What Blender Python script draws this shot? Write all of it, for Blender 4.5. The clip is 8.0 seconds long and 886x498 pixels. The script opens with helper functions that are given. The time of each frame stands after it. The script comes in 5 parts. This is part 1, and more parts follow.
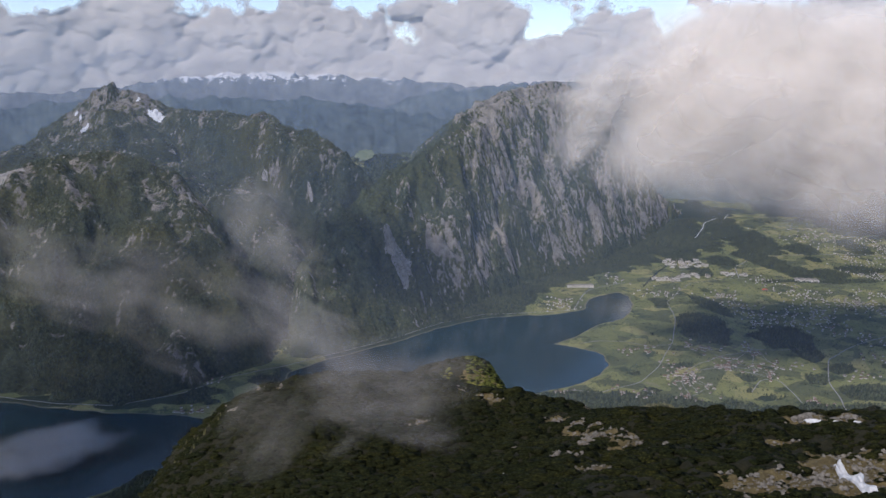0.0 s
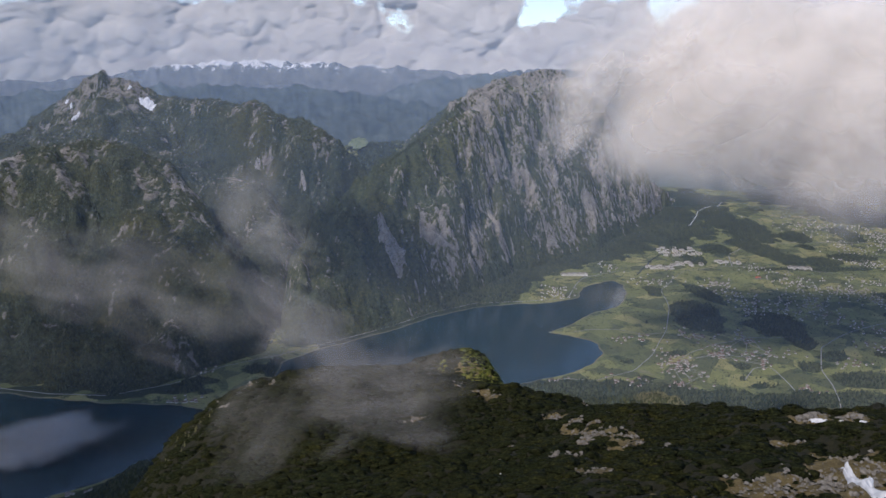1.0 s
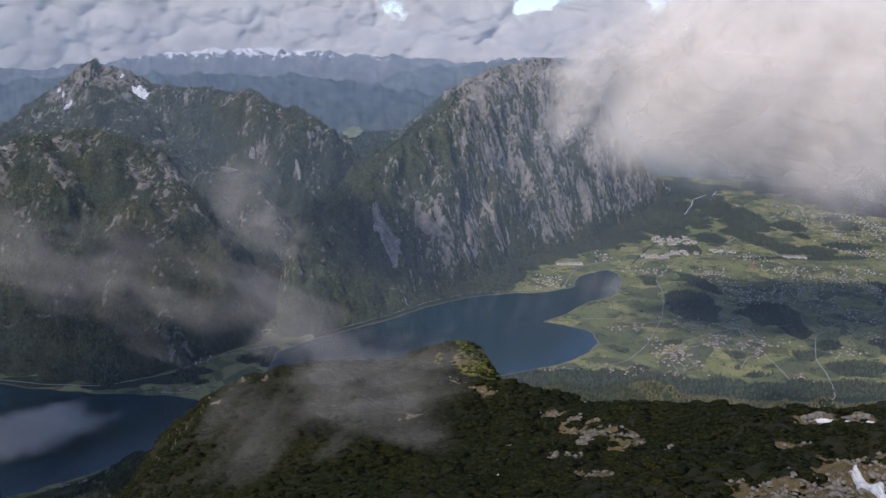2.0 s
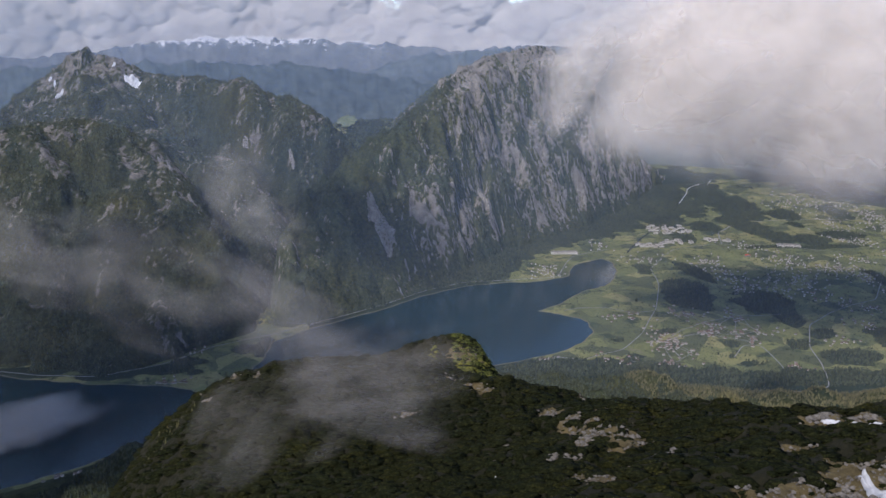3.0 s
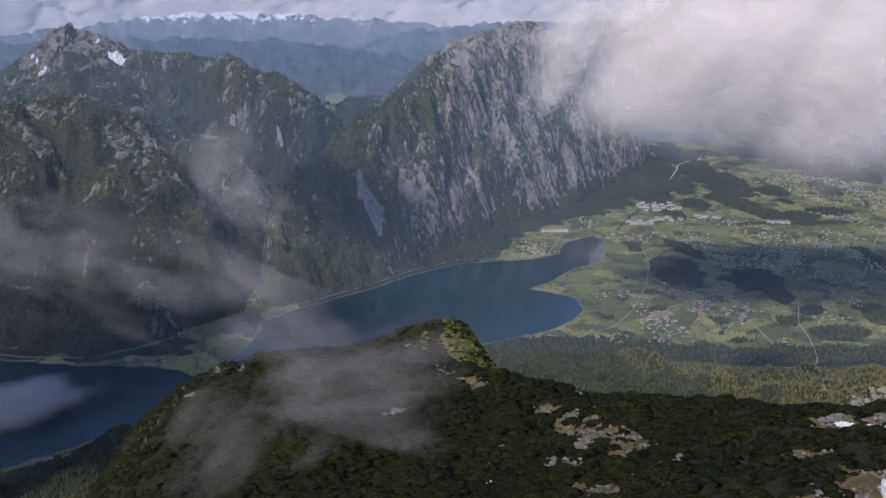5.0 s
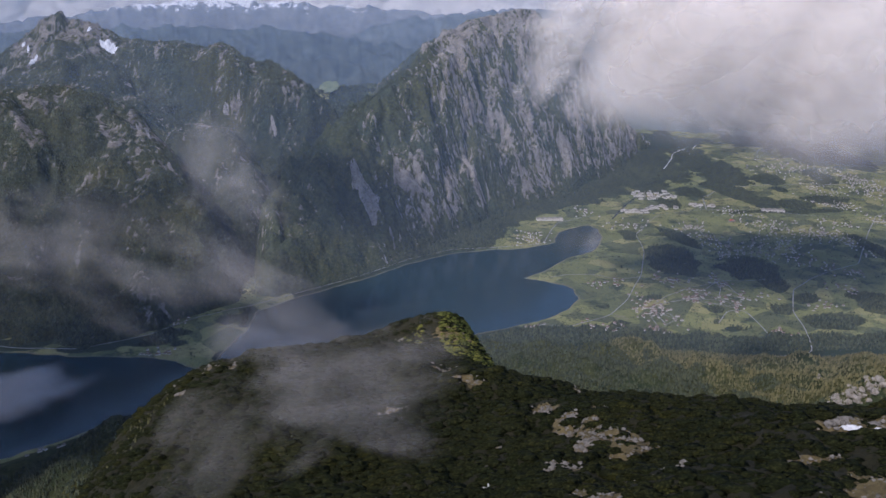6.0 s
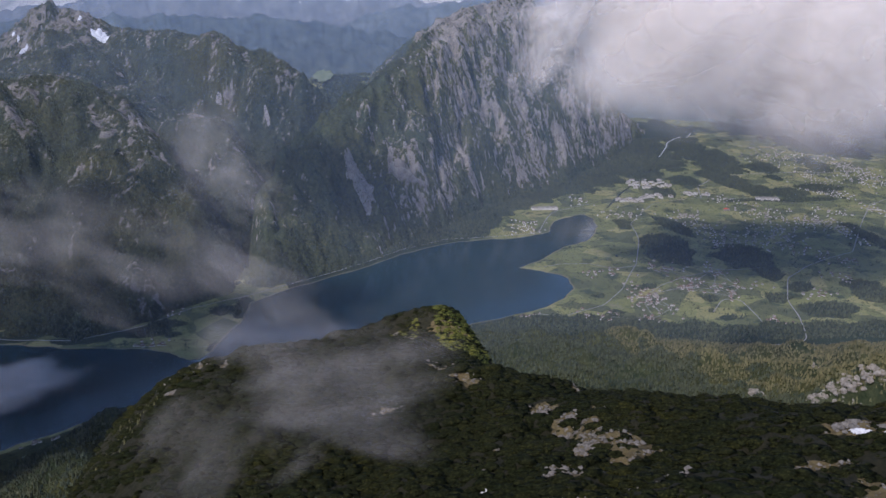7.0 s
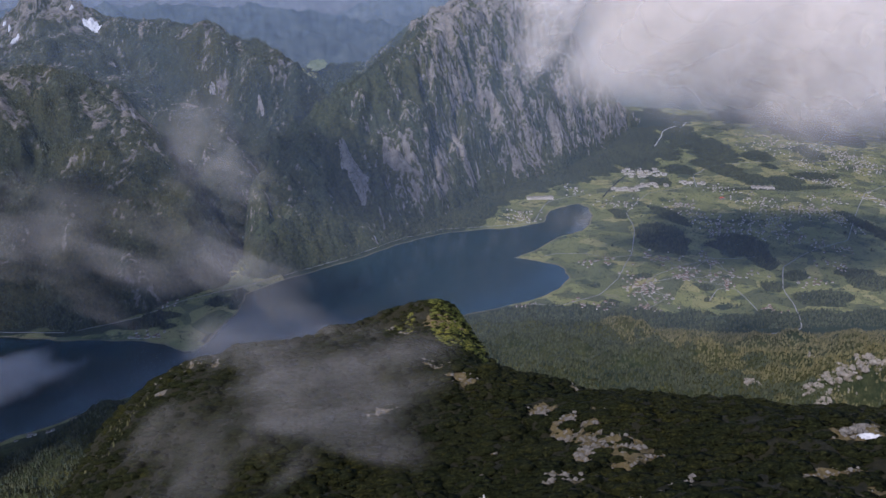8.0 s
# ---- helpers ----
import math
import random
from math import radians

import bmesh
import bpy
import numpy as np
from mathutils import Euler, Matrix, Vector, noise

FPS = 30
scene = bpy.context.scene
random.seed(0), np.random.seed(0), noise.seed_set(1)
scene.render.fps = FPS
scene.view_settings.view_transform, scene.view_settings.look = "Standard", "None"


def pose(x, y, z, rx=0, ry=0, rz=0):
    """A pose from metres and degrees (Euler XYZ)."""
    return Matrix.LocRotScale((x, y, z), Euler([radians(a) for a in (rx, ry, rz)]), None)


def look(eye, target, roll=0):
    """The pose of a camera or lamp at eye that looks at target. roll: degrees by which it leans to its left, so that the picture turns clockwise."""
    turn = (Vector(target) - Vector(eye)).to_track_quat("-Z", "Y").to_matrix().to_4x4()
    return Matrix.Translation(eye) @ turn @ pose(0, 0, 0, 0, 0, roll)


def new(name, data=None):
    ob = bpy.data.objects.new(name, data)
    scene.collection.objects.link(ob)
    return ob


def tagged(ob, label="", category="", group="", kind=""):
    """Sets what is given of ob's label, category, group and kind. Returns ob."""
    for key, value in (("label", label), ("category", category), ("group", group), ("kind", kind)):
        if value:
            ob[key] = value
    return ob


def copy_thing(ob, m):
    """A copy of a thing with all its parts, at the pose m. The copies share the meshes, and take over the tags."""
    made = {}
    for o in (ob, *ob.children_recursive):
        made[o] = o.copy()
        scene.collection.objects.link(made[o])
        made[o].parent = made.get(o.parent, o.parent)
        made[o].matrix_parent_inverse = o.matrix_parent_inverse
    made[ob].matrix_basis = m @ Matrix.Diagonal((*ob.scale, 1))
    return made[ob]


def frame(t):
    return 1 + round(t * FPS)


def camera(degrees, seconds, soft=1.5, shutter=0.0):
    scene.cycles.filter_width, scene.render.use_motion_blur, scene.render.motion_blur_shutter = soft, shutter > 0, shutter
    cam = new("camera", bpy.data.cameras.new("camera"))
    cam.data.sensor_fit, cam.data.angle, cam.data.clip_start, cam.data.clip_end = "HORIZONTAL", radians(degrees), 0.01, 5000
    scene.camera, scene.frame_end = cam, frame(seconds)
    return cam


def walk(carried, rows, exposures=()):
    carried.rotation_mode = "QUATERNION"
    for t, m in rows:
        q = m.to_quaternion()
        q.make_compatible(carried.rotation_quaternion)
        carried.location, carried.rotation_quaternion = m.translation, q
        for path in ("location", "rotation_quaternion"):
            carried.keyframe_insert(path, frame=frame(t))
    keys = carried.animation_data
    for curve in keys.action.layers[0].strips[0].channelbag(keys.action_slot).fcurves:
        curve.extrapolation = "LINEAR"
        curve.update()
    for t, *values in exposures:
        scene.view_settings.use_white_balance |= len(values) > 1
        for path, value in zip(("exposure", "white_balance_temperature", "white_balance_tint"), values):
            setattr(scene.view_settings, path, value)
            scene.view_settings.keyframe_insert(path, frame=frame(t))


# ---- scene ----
cam = camera(60.0, 8.0)
PATH = [
    (0, (-2.903, -14.883, 587.516), (-2.906, -12.932, 587.075), -0.2),
    (0.5, (-3.02, -12.947, 587.718), (-3.015, -10.999, 587.262), -0.2),
    (1, (-3.234, -10.884, 587.919), (-3.221, -8.94, 587.448), -0.2),
    (1.5, (-3.305, -8.942, 588.013), (-3.286, -7.002, 587.528), -0.2),
    (3, (-3.397, -2.805, 588.35), (-3.358, -0.876, 587.823), -0.2),
    (3.5, (-3.42, -0.891, 588.454), (-3.375, 1.034, 587.913), -0.3),
    (4, (-3.43, 1.177, 588.586), (-3.378, 3.097, 588.031), -0.3),
    (4.5, (-3.423, 3.168, 588.626), (-3.365, 5.084, 588.057), -0.3),
    (6, (-3.39, 9.101, 589.126), (-3.313, 11.003, 588.514), -0.3),
    (6.5, (-3.36, 11.161, 589.166), (-3.277, 13.059, 588.542), -0.4),
    (7, (-3.32, 13.221, 589.291), (-3.23, 15.114, 588.652), -0.4),
    (7.5, (-3.197, 15.185, 589.329), (-3.102, 17.073, 588.678), -0.5),
    (8, (-3.142, 17.185, 589.579), (-3.041, 19.068, 588.914), -0.5),
]
walk(cam, [(t, look(eye, target, roll)) for t, eye, target, roll in PATH], [(0.0, 0.1, 6350, 17), (8.0, 0.17, 5950, 23)])

# ---- world, sun ----
scene.cycles.transparent_max_bounces = 64
SUN_WAY = Vector((-0.36, -0.54, 0.76)).normalized()   # towards the sun
world = bpy.data.worlds.new("sky")
scene.world = world
world.use_nodes = True
wn = world.node_tree.nodes
sky = wn.new("ShaderNodeTexSky")
sky.sky_type, sky.sun_disc = "NISHITA", False
sky.sun_elevation = math.asin(SUN_WAY.z)
sky.sun_rotation = math.atan2(SUN_WAY.x, SUN_WAY.y)
sky.altitude, sky.dust_density = 2000, 1.5
wn["Background"].inputs[1].default_value = 0.15
world.node_tree.links.new(sky.outputs[0], wn["Background"].inputs[0])
sun = new("sun", bpy.data.lights.new("sun", "SUN"))
sun.data.energy, sun.data.angle, sun.data.color = 3.7, radians(0.6), (1.0, 0.95, 0.87)
sun.matrix_world = look((0, 0, 900), Vector((0, 0, 900)) - SUN_WAY)

# ---- numeric noise ----


def lattice(ix, iy, seed):
    h = (ix.astype(np.int64) * 374761393 + iy.astype(np.int64) * 668265263 + seed * 1442695041) & 0xFFFFFFFF
    h = ((h ^ (h >> 13)) * 1274126177) & 0xFFFFFFFF
    return (h ^ (h >> 16)) & 0xFFFFFFFF


def perlin(x, y, seed=0):
    x, y = np.asarray(x, float), np.asarray(y, float)
    x0, y0 = np.floor(x), np.floor(y)
    fx, fy = x - x0, y - y0
    u, v = fx * fx * fx * (fx * (fx * 6 - 15) + 10), fy * fy * fy * (fy * (fy * 6 - 15) + 10)

    def corner(i, j):
        a = lattice(x0 + i, y0 + j, seed) * (2 * np.pi / 4294967296.0)
        return np.cos(a) * (fx - i) + np.sin(a) * (fy - j)
    a, b = corner(0, 0), corner(1, 0)
    c, d = corner(0, 1), corner(1, 1)
    return 1.5 * ((a * (1 - u) + b * u) * (1 - v) + (c * (1 - u) + d * u) * v)


def fbm(x, y, octaves=4, seed=0, gain=0.5):
    out, amp = 0.0, 1.0
    for k in range(octaves):
        out = out + amp * perlin(x * 2.03 ** k + 17.3 * k, y * 2.03 ** k - 9.1 * k, seed + k)
        amp *= gain
    return out


def ridged(x, y, octaves=4, seed=0, gain=0.5):
    out, amp = 0.0, 1.0
    for k in range(octaves):
        out = out + amp * (1 - 2 * np.abs(perlin(x * 2.1 ** k + 5.7 * k, y * 2.1 ** k + 3.3 * k, seed + k)))
        amp *= gain
    return out


def step(a, b, v):
    s = np.clip((v - a) / (b - a), 0, 1)
    return s * s * (3 - 2 * s)


def to_line(x, y, line):
    """Distance to a polyline of points (x, y, ...), the value of its third number there, and the way along it."""
    best, value, along, run = np.full(np.shape(x), 1e9), np.zeros(np.shape(x)), np.zeros(np.shape(x)), 0.0
    for p, q in zip(line[:-1], line[1:]):
        dx, dy = q[0] - p[0], q[1] - p[1]
        n = math.hypot(dx, dy)
        s = np.clip(((x - p[0]) * dx + (y - p[1]) * dy) / (n * n), 0, 1)
        d = np.hypot(x - p[0] - s * dx, y - p[1] - s * dy)
        m = d < best
        best = np.where(m, d, best)
        if len(p) > 2:
            value = np.where(m, p[2] + s * (q[2] - p[2]), value)
        along = np.where(m, run + s * n, along)
        run += n
    return best, value, along


def inside(x, y, ring):
    out = np.zeros(np.shape(x), bool)
    for p, q in zip(ring, ring[1:] + ring[:1]):
        if p[1] != q[1]:
            hit = ((p[1] > y) != (q[1] > y)) & (x < (q[0] - p[0]) * (y - p[1]) / (q[1] - p[1]) + p[0])
            out ^= hit
    return out


def signed(x, y, ring):
    """Distance to a closed ring, positive inside."""
    d = to_line(x, y, ring + ring[:1])[0]
    return np.where(inside(x, y, ring), d, -d)


# ---- mesh helpers ----


def mesh_from(name, verts, faces, material, smooth=True):
    """A mesh from arrays of places and of faces that all have the same number of corners."""
    verts, faces = np.asarray(verts, np.float32), np.asarray(faces, np.int32)
    me = bpy.data.meshes.new(name)
    k = faces.shape[1]
    me.vertices.add(len(verts))
    me.vertices.foreach_set("co", verts.ravel())
    me.loops.add(faces.size)
    me.loops.foreach_set("vertex_index", faces.ravel())
    me.polygons.add(len(faces))
    me.polygons.foreach_set("loop_start", np.arange(0, faces.size, k, dtype=np.int32))
    me.polygons.foreach_set("use_smooth", np.full(len(faces), smooth))
    me.update(calc_edges=True)
    me.materials.append(material)
    return me


def sheet(name, xs, ys, height, material, keep=None, smooth=True, scree=None):
    """A ground sheet over a grid of xs and ys, whose height is a function of both."""
    X, Y = np.meshgrid(xs, ys)
    Z = height(X, Y)
    n, m = X.shape
    a = (np.arange(n - 1)[:, None] * m + np.arange(m - 1)).ravel()
    quads = np.stack([a, a + 1, a + m + 1, a + m], 1)
    if keep is not None:
        k = keep(X, Y, Z).ravel()
        quads = quads[k[quads].any(1)]
        used = np.unique(quads)
        back = np.full(n * m, -1)
        back[used] = np.arange(len(used))
        verts = np.stack([X.ravel(), Y.ravel(), Z.ravel()], 1)[used]
        me = mesh_from(name, verts, back[quads], material, smooth)
        if scree is not None:
            for key, values in scree(X.ravel()[used], Y.ravel()[used]).items():
                me.attributes.new(key, "FLOAT", "POINT").data.foreach_set("value", values.astype(np.float32))
        return new(name, me)
    return new(name, mesh_from(name, np.stack([X.ravel(), Y.ravel(), Z.ravel()], 1), quads, material, smooth))


def ribbon(name, line, width, height, material, lift=0.6, every=6.0):
    """A strip of the given width that follows a polyline over the ground."""
    pts = []
    for p, q in zip(line[:-1], line[1:]):
        n = max(1, int(math.hypot(q[0] - p[0], q[1] - p[1]) / every))
        pts += [(p[0] + (q[0] - p[0]) * i / n, p[1] + (q[1] - p[1]) * i / n) for i in range(n)]
    pts = np.array(pts + [line[-1][:2]], float)
    for _ in range(6):
        pts[1:-1] = 0.25 * pts[:-2] + 0.5 * pts[1:-1] + 0.25 * pts[2:]
    t = np.gradient(pts, axis=0)
    t /= np.linalg.norm(t, axis=1)[:, None] + 1e-9
    side = np.stack([-t[:, 1], t[:, 0]], 1) * width / 2
    a, b = pts + side, pts - side
    v = np.concatenate([np.c_[a, height(a[:, 0], a[:, 1]) + lift], np.c_[b, height(b[:, 0], b[:, 1]) + lift]])
    n = len(pts)
    i = np.arange(n - 1)
    return new(name, mesh_from(name, v, np.stack([i, i + n, i + n + 1, i + 1], 1), material))


# ---- materials ----


def material(name, rough=0.9):
    m = bpy.data.materials.new(name)
    m.use_nodes = True
    p = m.node_tree.nodes["Principled BSDF"]
    p.inputs["Roughness"].default_value = rough
    p.inputs["Specular IOR Level"].default_value = 0.2
    return m, m.node_tree.nodes, m.node_tree.links, p


def noise_node(nodes, links, scale, detail=6.0, rough=0.55, vector=None, distort=0.0):
    n = nodes.new("ShaderNodeTexNoise")
    n.inputs["Scale"].default_value, n.inputs["Detail"].default_value = scale, detail
    n.inputs["Roughness"].default_value, n.inputs["Distortion"].default_value = rough, distort
    if vector is not None:
        links.new(vector, n.inputs["Vector"])
    return n.outputs["Fac"]


def ramp(nodes, links, value, stops):
    r = nodes.new("ShaderNodeValToRGB")
    e = r.color_ramp.elements
    while len(e) < len(stops):
        e.new(0.5)
    for k, (at, c) in zip(e, stops):
        k.position, k.color = at, (*c, 1.0) if len(c) == 3 else c
    links.new(value, r.inputs[0])
    return r.outputs[0]


def blend(nodes, links, fac, a, b, kind="MIX"):
    n = nodes.new("ShaderNodeMix")
    n.data_type, n.blend_type = "RGBA", kind
    for v, sock in ((fac, n.inputs[0]), (a, n.inputs[6]), (b, n.inputs[7])):
        if isinstance(v, (int, float)):
            sock.default_value = v
        elif isinstance(v, tuple):
            sock.default_value = (*v, 1.0)
        else:
            links.new(v, sock)
    return n.outputs[2]


def maths(nodes, links, op, a, b=0.0, clamp=False):
    n = nodes.new("ShaderNodeMath")
    n.operation, n.use_clamp = op, clamp
    for v, sock in ((a, n.inputs[0]), (b, n.inputs[1])):
        if isinstance(v, (int, float)):
            sock.default_value = v
        else:
            links.new(v, sock)
    return n.outputs[0]


def bump(nodes, links, p, value, strength, distance):
    b = nodes.new("ShaderNodeBump")
    b.inputs["Strength"].default_value, b.inputs["Distance"].default_value = strength, distance
    links.new(value, b.inputs["Height"])
    links.new(b.outputs[0], p.inputs["Normal"])


def place_of(nodes):
    return nodes.new("ShaderNodeNewGeometry").outputs["Position"]


def attribute(nodes, key):
    at = nodes.new("ShaderNodeAttribute")
    at.attribute_name = key
    return at.outputs["Fac"]


def mountain_material(name, rock_dark, rock_light, wood_dark, wood_light, turf):
    """Bare limestone where the attribute "rock" is high, woods and scrub where it is low, and a rim of pale turf between."""
    m, nodes, links, p = material(name)
    pos = place_of(nodes)
    fine = noise_node(nodes, links, 0.13, 7, 0.75, pos)
    grit = noise_node(nodes, links, 0.45, 6, 0.8, pos)
    broad = noise_node(nodes, links, 0.006, 4, 0.6, pos)
    fac = maths(nodes, links, "ADD", attribute(nodes, "rock"), maths(nodes, links, "MULTIPLY", maths(nodes, links, "SUBTRACT", fine, 0.5), 0.9))
    fac = maths(nodes, links, "ADD", fac, maths(nodes, links, "MULTIPLY", maths(nodes, links, "SUBTRACT", grit, 0.5), 0.6))
    rock = ramp(nodes, links, noise_node(nodes, links, 0.05, 8, 0.75, pos), [(0.33, rock_dark), (0.66, rock_light)])
    rock = blend(nodes, links, 0.8, rock, ramp(nodes, links, grit, [(0.34, (0.42, 0.42, 0.42)), (0.64, (1.45, 1.43, 1.38))]), "MULTIPLY")
    wood = ramp(nodes, links, fine, [(0.36, wood_dark), (0.64, wood_light)])
    wood = blend(nodes, links, 1.0, wood, ramp(nodes, links, broad, [(0.35, (0.75, 0.88, 1.0)), (0.65, (1.35, 1.22, 0.95))]), "MULTIPLY")
    rim = ramp(nodes, links, fac, [(0.34, (0, 0, 0)), (0.46, (0.75, 0.75, 0.75)), (0.62, (0, 0, 0))])
    col = blend(nodes, links, rim, wood, turf)
    col = blend(nodes, links, ramp(nodes, links, fac, [(0.42, (0, 0, 0)), (0.66, (1, 1, 1))]), col, rock)
    col = blend(nodes, links, ramp(nodes, links, maths(nodes, links, "ADD", attribute(nodes, "scree"), maths(nodes, links, "MULTIPLY", maths(nodes, links, "SUBTRACT", fine, 0.5), 0.9)), [(0.45, (0, 0, 0)), (0.62, (1, 1, 1))]), col, tuple(1.12 * c for c in rock_light))
    links.new(col, p.inputs["Base Color"])
    p.inputs["Roughness"].default_value, p.inputs["Specular IOR Level"].default_value = 0.9, 0.1
    bump(nodes, links, p, noise_node(nodes, links, 0.16, 8, 0.8, pos), 0.9, 3.5)
    return m


def leaf_material(name, dark, light, scale):
    m, nodes, links, p = material(name)
    geo = nodes.new("ShaderNodeNewGeometry")
    mixed = maths(nodes, links, "ADD", maths(nodes, links, "MULTIPLY", geo.outputs["Random Per Island"], 0.45),
                  maths(nodes, links, "MULTIPLY", noise_node(nodes, links, scale, 4, 0.6, geo.outputs["Position"]), 0.6))
    links.new(ramp(nodes, links, mixed, [(0.25, dark), (0.85, light)]), p.inputs["Base Color"])
    p.inputs["Roughness"].default_value, p.inputs["Specular IOR Level"].default_value = 0.8, 0.15
    return m


def pine_material(name, dark, light, scale, gloss):
    """Needle foliage: tufts at hand's width, darker between them, with yellower plants here and there."""
    m, nodes, links, p = material(name, 0.8)
    geo = nodes.new("ShaderNodeNewGeometry")
    pos = geo.outputs["Position"]
    tuft = noise_node(nodes, links, 2.6, 6, 0.75, pos)
    col = ramp(nodes, links, tuft, [(0.34, tuple(0.6 * c for c in dark)), (0.5, dark), (0.68, light)])
    hue = ramp(nodes, links, maths(nodes, links, "ADD", maths(nodes, links, "MULTIPLY", noise_node(nodes, links, scale, 4, 0.6, pos), 0.8), maths(nodes, links, "MULTIPLY", geo.outputs["Random Per Island"], 0.25)),
               [(0.35, (0.75, 0.85, 0.8)), (0.6, (1.05, 1.05, 1.0)), (0.75, (1.4, 1.3, 0.9))])
    links.new(blend(nodes, links, 1.0, col, hue, "MULTIPLY"), p.inputs["Base Color"])
    p.inputs["Specular IOR Level"].default_value = gloss
    bump(nodes, links, p, tuft, 0.8, 0.25)
    return m


def cloud_material(name, most, scale, tone=(0.70, 0.69, 0.68)):
    """Cloud: each of its layers scatters light and lets some through, as thick as its density says."""
    m, nodes, links, p = material(name)
    out = nodes["Material Output"]
    nodes.remove(p)
    dens = nodes.new("ShaderNodeAttribute")
    dens.attribute_name = "thickness"
    fine = maths(nodes, links, "ADD", 0.6, maths(nodes, links, "MULTIPLY", noise_node(nodes, links, scale, 5, 0.6, place_of(nodes)), 0.8))
    a = maths(nodes, links, "MULTIPLY", maths(nodes, links, "MULTIPLY", dens.outputs["Fac"], most), fine, True)
    d, tl, mix, tr, fin = (nodes.new("ShaderNode" + k) for k in ("BsdfDiffuse", "BsdfTranslucent", "MixShader", "BsdfTransparent", "MixShader"))
    d.inputs[0].default_value = tl.inputs[0].default_value = (*tone, 1)
    mix.inputs[0].default_value = 0.25
    links.new(d.outputs[0], mix.inputs[1])
    links.new(tl.outputs[0], mix.inputs[2])
    links.new(a, fin.inputs[0])
    links.new(tr.outputs[0], fin.inputs[1])
    links.new(mix.outputs[0], fin.inputs[2])
    links.new(fin.outputs[0], out.inputs[0])
    return m


def plain(name, c1, c2, scale, rough=0.85, relief=0.0, dist=0.1):
    m, nodes, links, p = material(name, rough)
    v = noise_node(nodes, links, scale, 6, 0.65, place_of(nodes))
    links.new(ramp(nodes, links, v, [(0.3, c1), (0.7, c2)]), p.inputs["Base Color"])
    if relief:
        bump(nodes, links, p, v, relief, dist)
    return m


M_CENTRE = mountain_material("limestone_face", (0.11, 0.103, 0.094), (0.275, 0.253, 0.223), (0.018, 0.029, 0.019), (0.082, 0.088, 0.046), (0.11, 0.105, 0.062))
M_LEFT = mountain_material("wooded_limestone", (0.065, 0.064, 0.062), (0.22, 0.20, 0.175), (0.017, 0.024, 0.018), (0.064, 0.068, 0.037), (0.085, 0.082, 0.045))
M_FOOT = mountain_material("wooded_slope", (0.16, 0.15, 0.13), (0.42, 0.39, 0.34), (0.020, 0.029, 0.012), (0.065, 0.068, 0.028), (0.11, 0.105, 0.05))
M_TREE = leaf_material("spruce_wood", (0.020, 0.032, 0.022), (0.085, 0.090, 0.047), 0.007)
# lit counterpart of the wood above: olive mixed trees, with sunshine in the colour
M_TREE_SUNLIT = leaf_material("mixed_wood", (0.048, 0.050, 0.022), (0.165, 0.150, 0.068), 0.010)
M_PINE = pine_material("dwarf_pine", (0.012, 0.014, 0.005), (0.050, 0.050, 0.016), 0.06, 0.05)
M_ROAD = plain("road_gravel", (0.17, 0.165, 0.155), (0.29, 0.28, 0.26), 0.2)
M_RIVERBED = plain("river_gravel", (0.30, 0.29, 0.27), (0.5, 0.49, 0.46), 0.1)
M_WALL = plain("house_plaster", (0.38, 0.35, 0.30), (0.62, 0.58, 0.52), 0.05)
M_ROOF = plain("roof_tiles", (0.10, 0.065, 0.05), (0.20, 0.135, 0.105), 0.03)
M_HALL = plain("hall_sheeting", (0.11, 0.10, 0.085), (0.34, 0.31, 0.26), 0.12)
M_RED = plain("red_sheeting", (0.45, 0.05, 0.03), (0.6, 0.09, 0.05), 0.05)
M_SNOW = plain("old_snow", (0.50, 0.50, 0.49), (0.66, 0.65, 0.63), 0.6, 0.6, 0.4, 0.15)
M_ROCK = plain("pale_limestone", (0.075, 0.066, 0.052), (0.25, 0.225, 0.185), 1.6, 0.9, 0.8, 0.12)
M_MIST = cloud_material("thin_mist", 0.095, 0.03, (0.60, 0.565, 0.525))
M_CLOUD = cloud_material("soft_cloud", 0.42, 0.005, (0.74, 0.69, 0.635))
M_SHADE_CLOUD = cloud_material("shade_cumulus", 0.36, 0.012)

# water: dark and deep, with a weak gloss
M_WATER, nodes, links, p = material("lake_water", 0.12)
pos = place_of(nodes)
off = nodes.new("ShaderNodeVectorMath")
off.operation = "DISTANCE"
off.inputs[1].default_value = (465, 1880, 0)
links.new(pos, off.inputs[0])
silt = maths(nodes, links, "ADD", maths(nodes, links, "MULTIPLY", off.outputs["Value"], 0.0031), maths(nodes, links, "MULTIPLY", noise_node(nodes, links, 0.012, 4, 0.6, pos), 0.9))
links.new(ramp(nodes, links, silt, [(0.2, (0.095, 0.095, 0.075)), (0.95, (0.010, 0.027, 0.033))]), p.inputs["Base Color"])
p.inputs["IOR"].default_value = 1.33
p.inputs["Specular IOR Level"].default_value = 0.5
bump(nodes, links, p, noise_node(nodes, links, 0.25, 4, 0.6, place_of(nodes)), 0.06, 0.4)

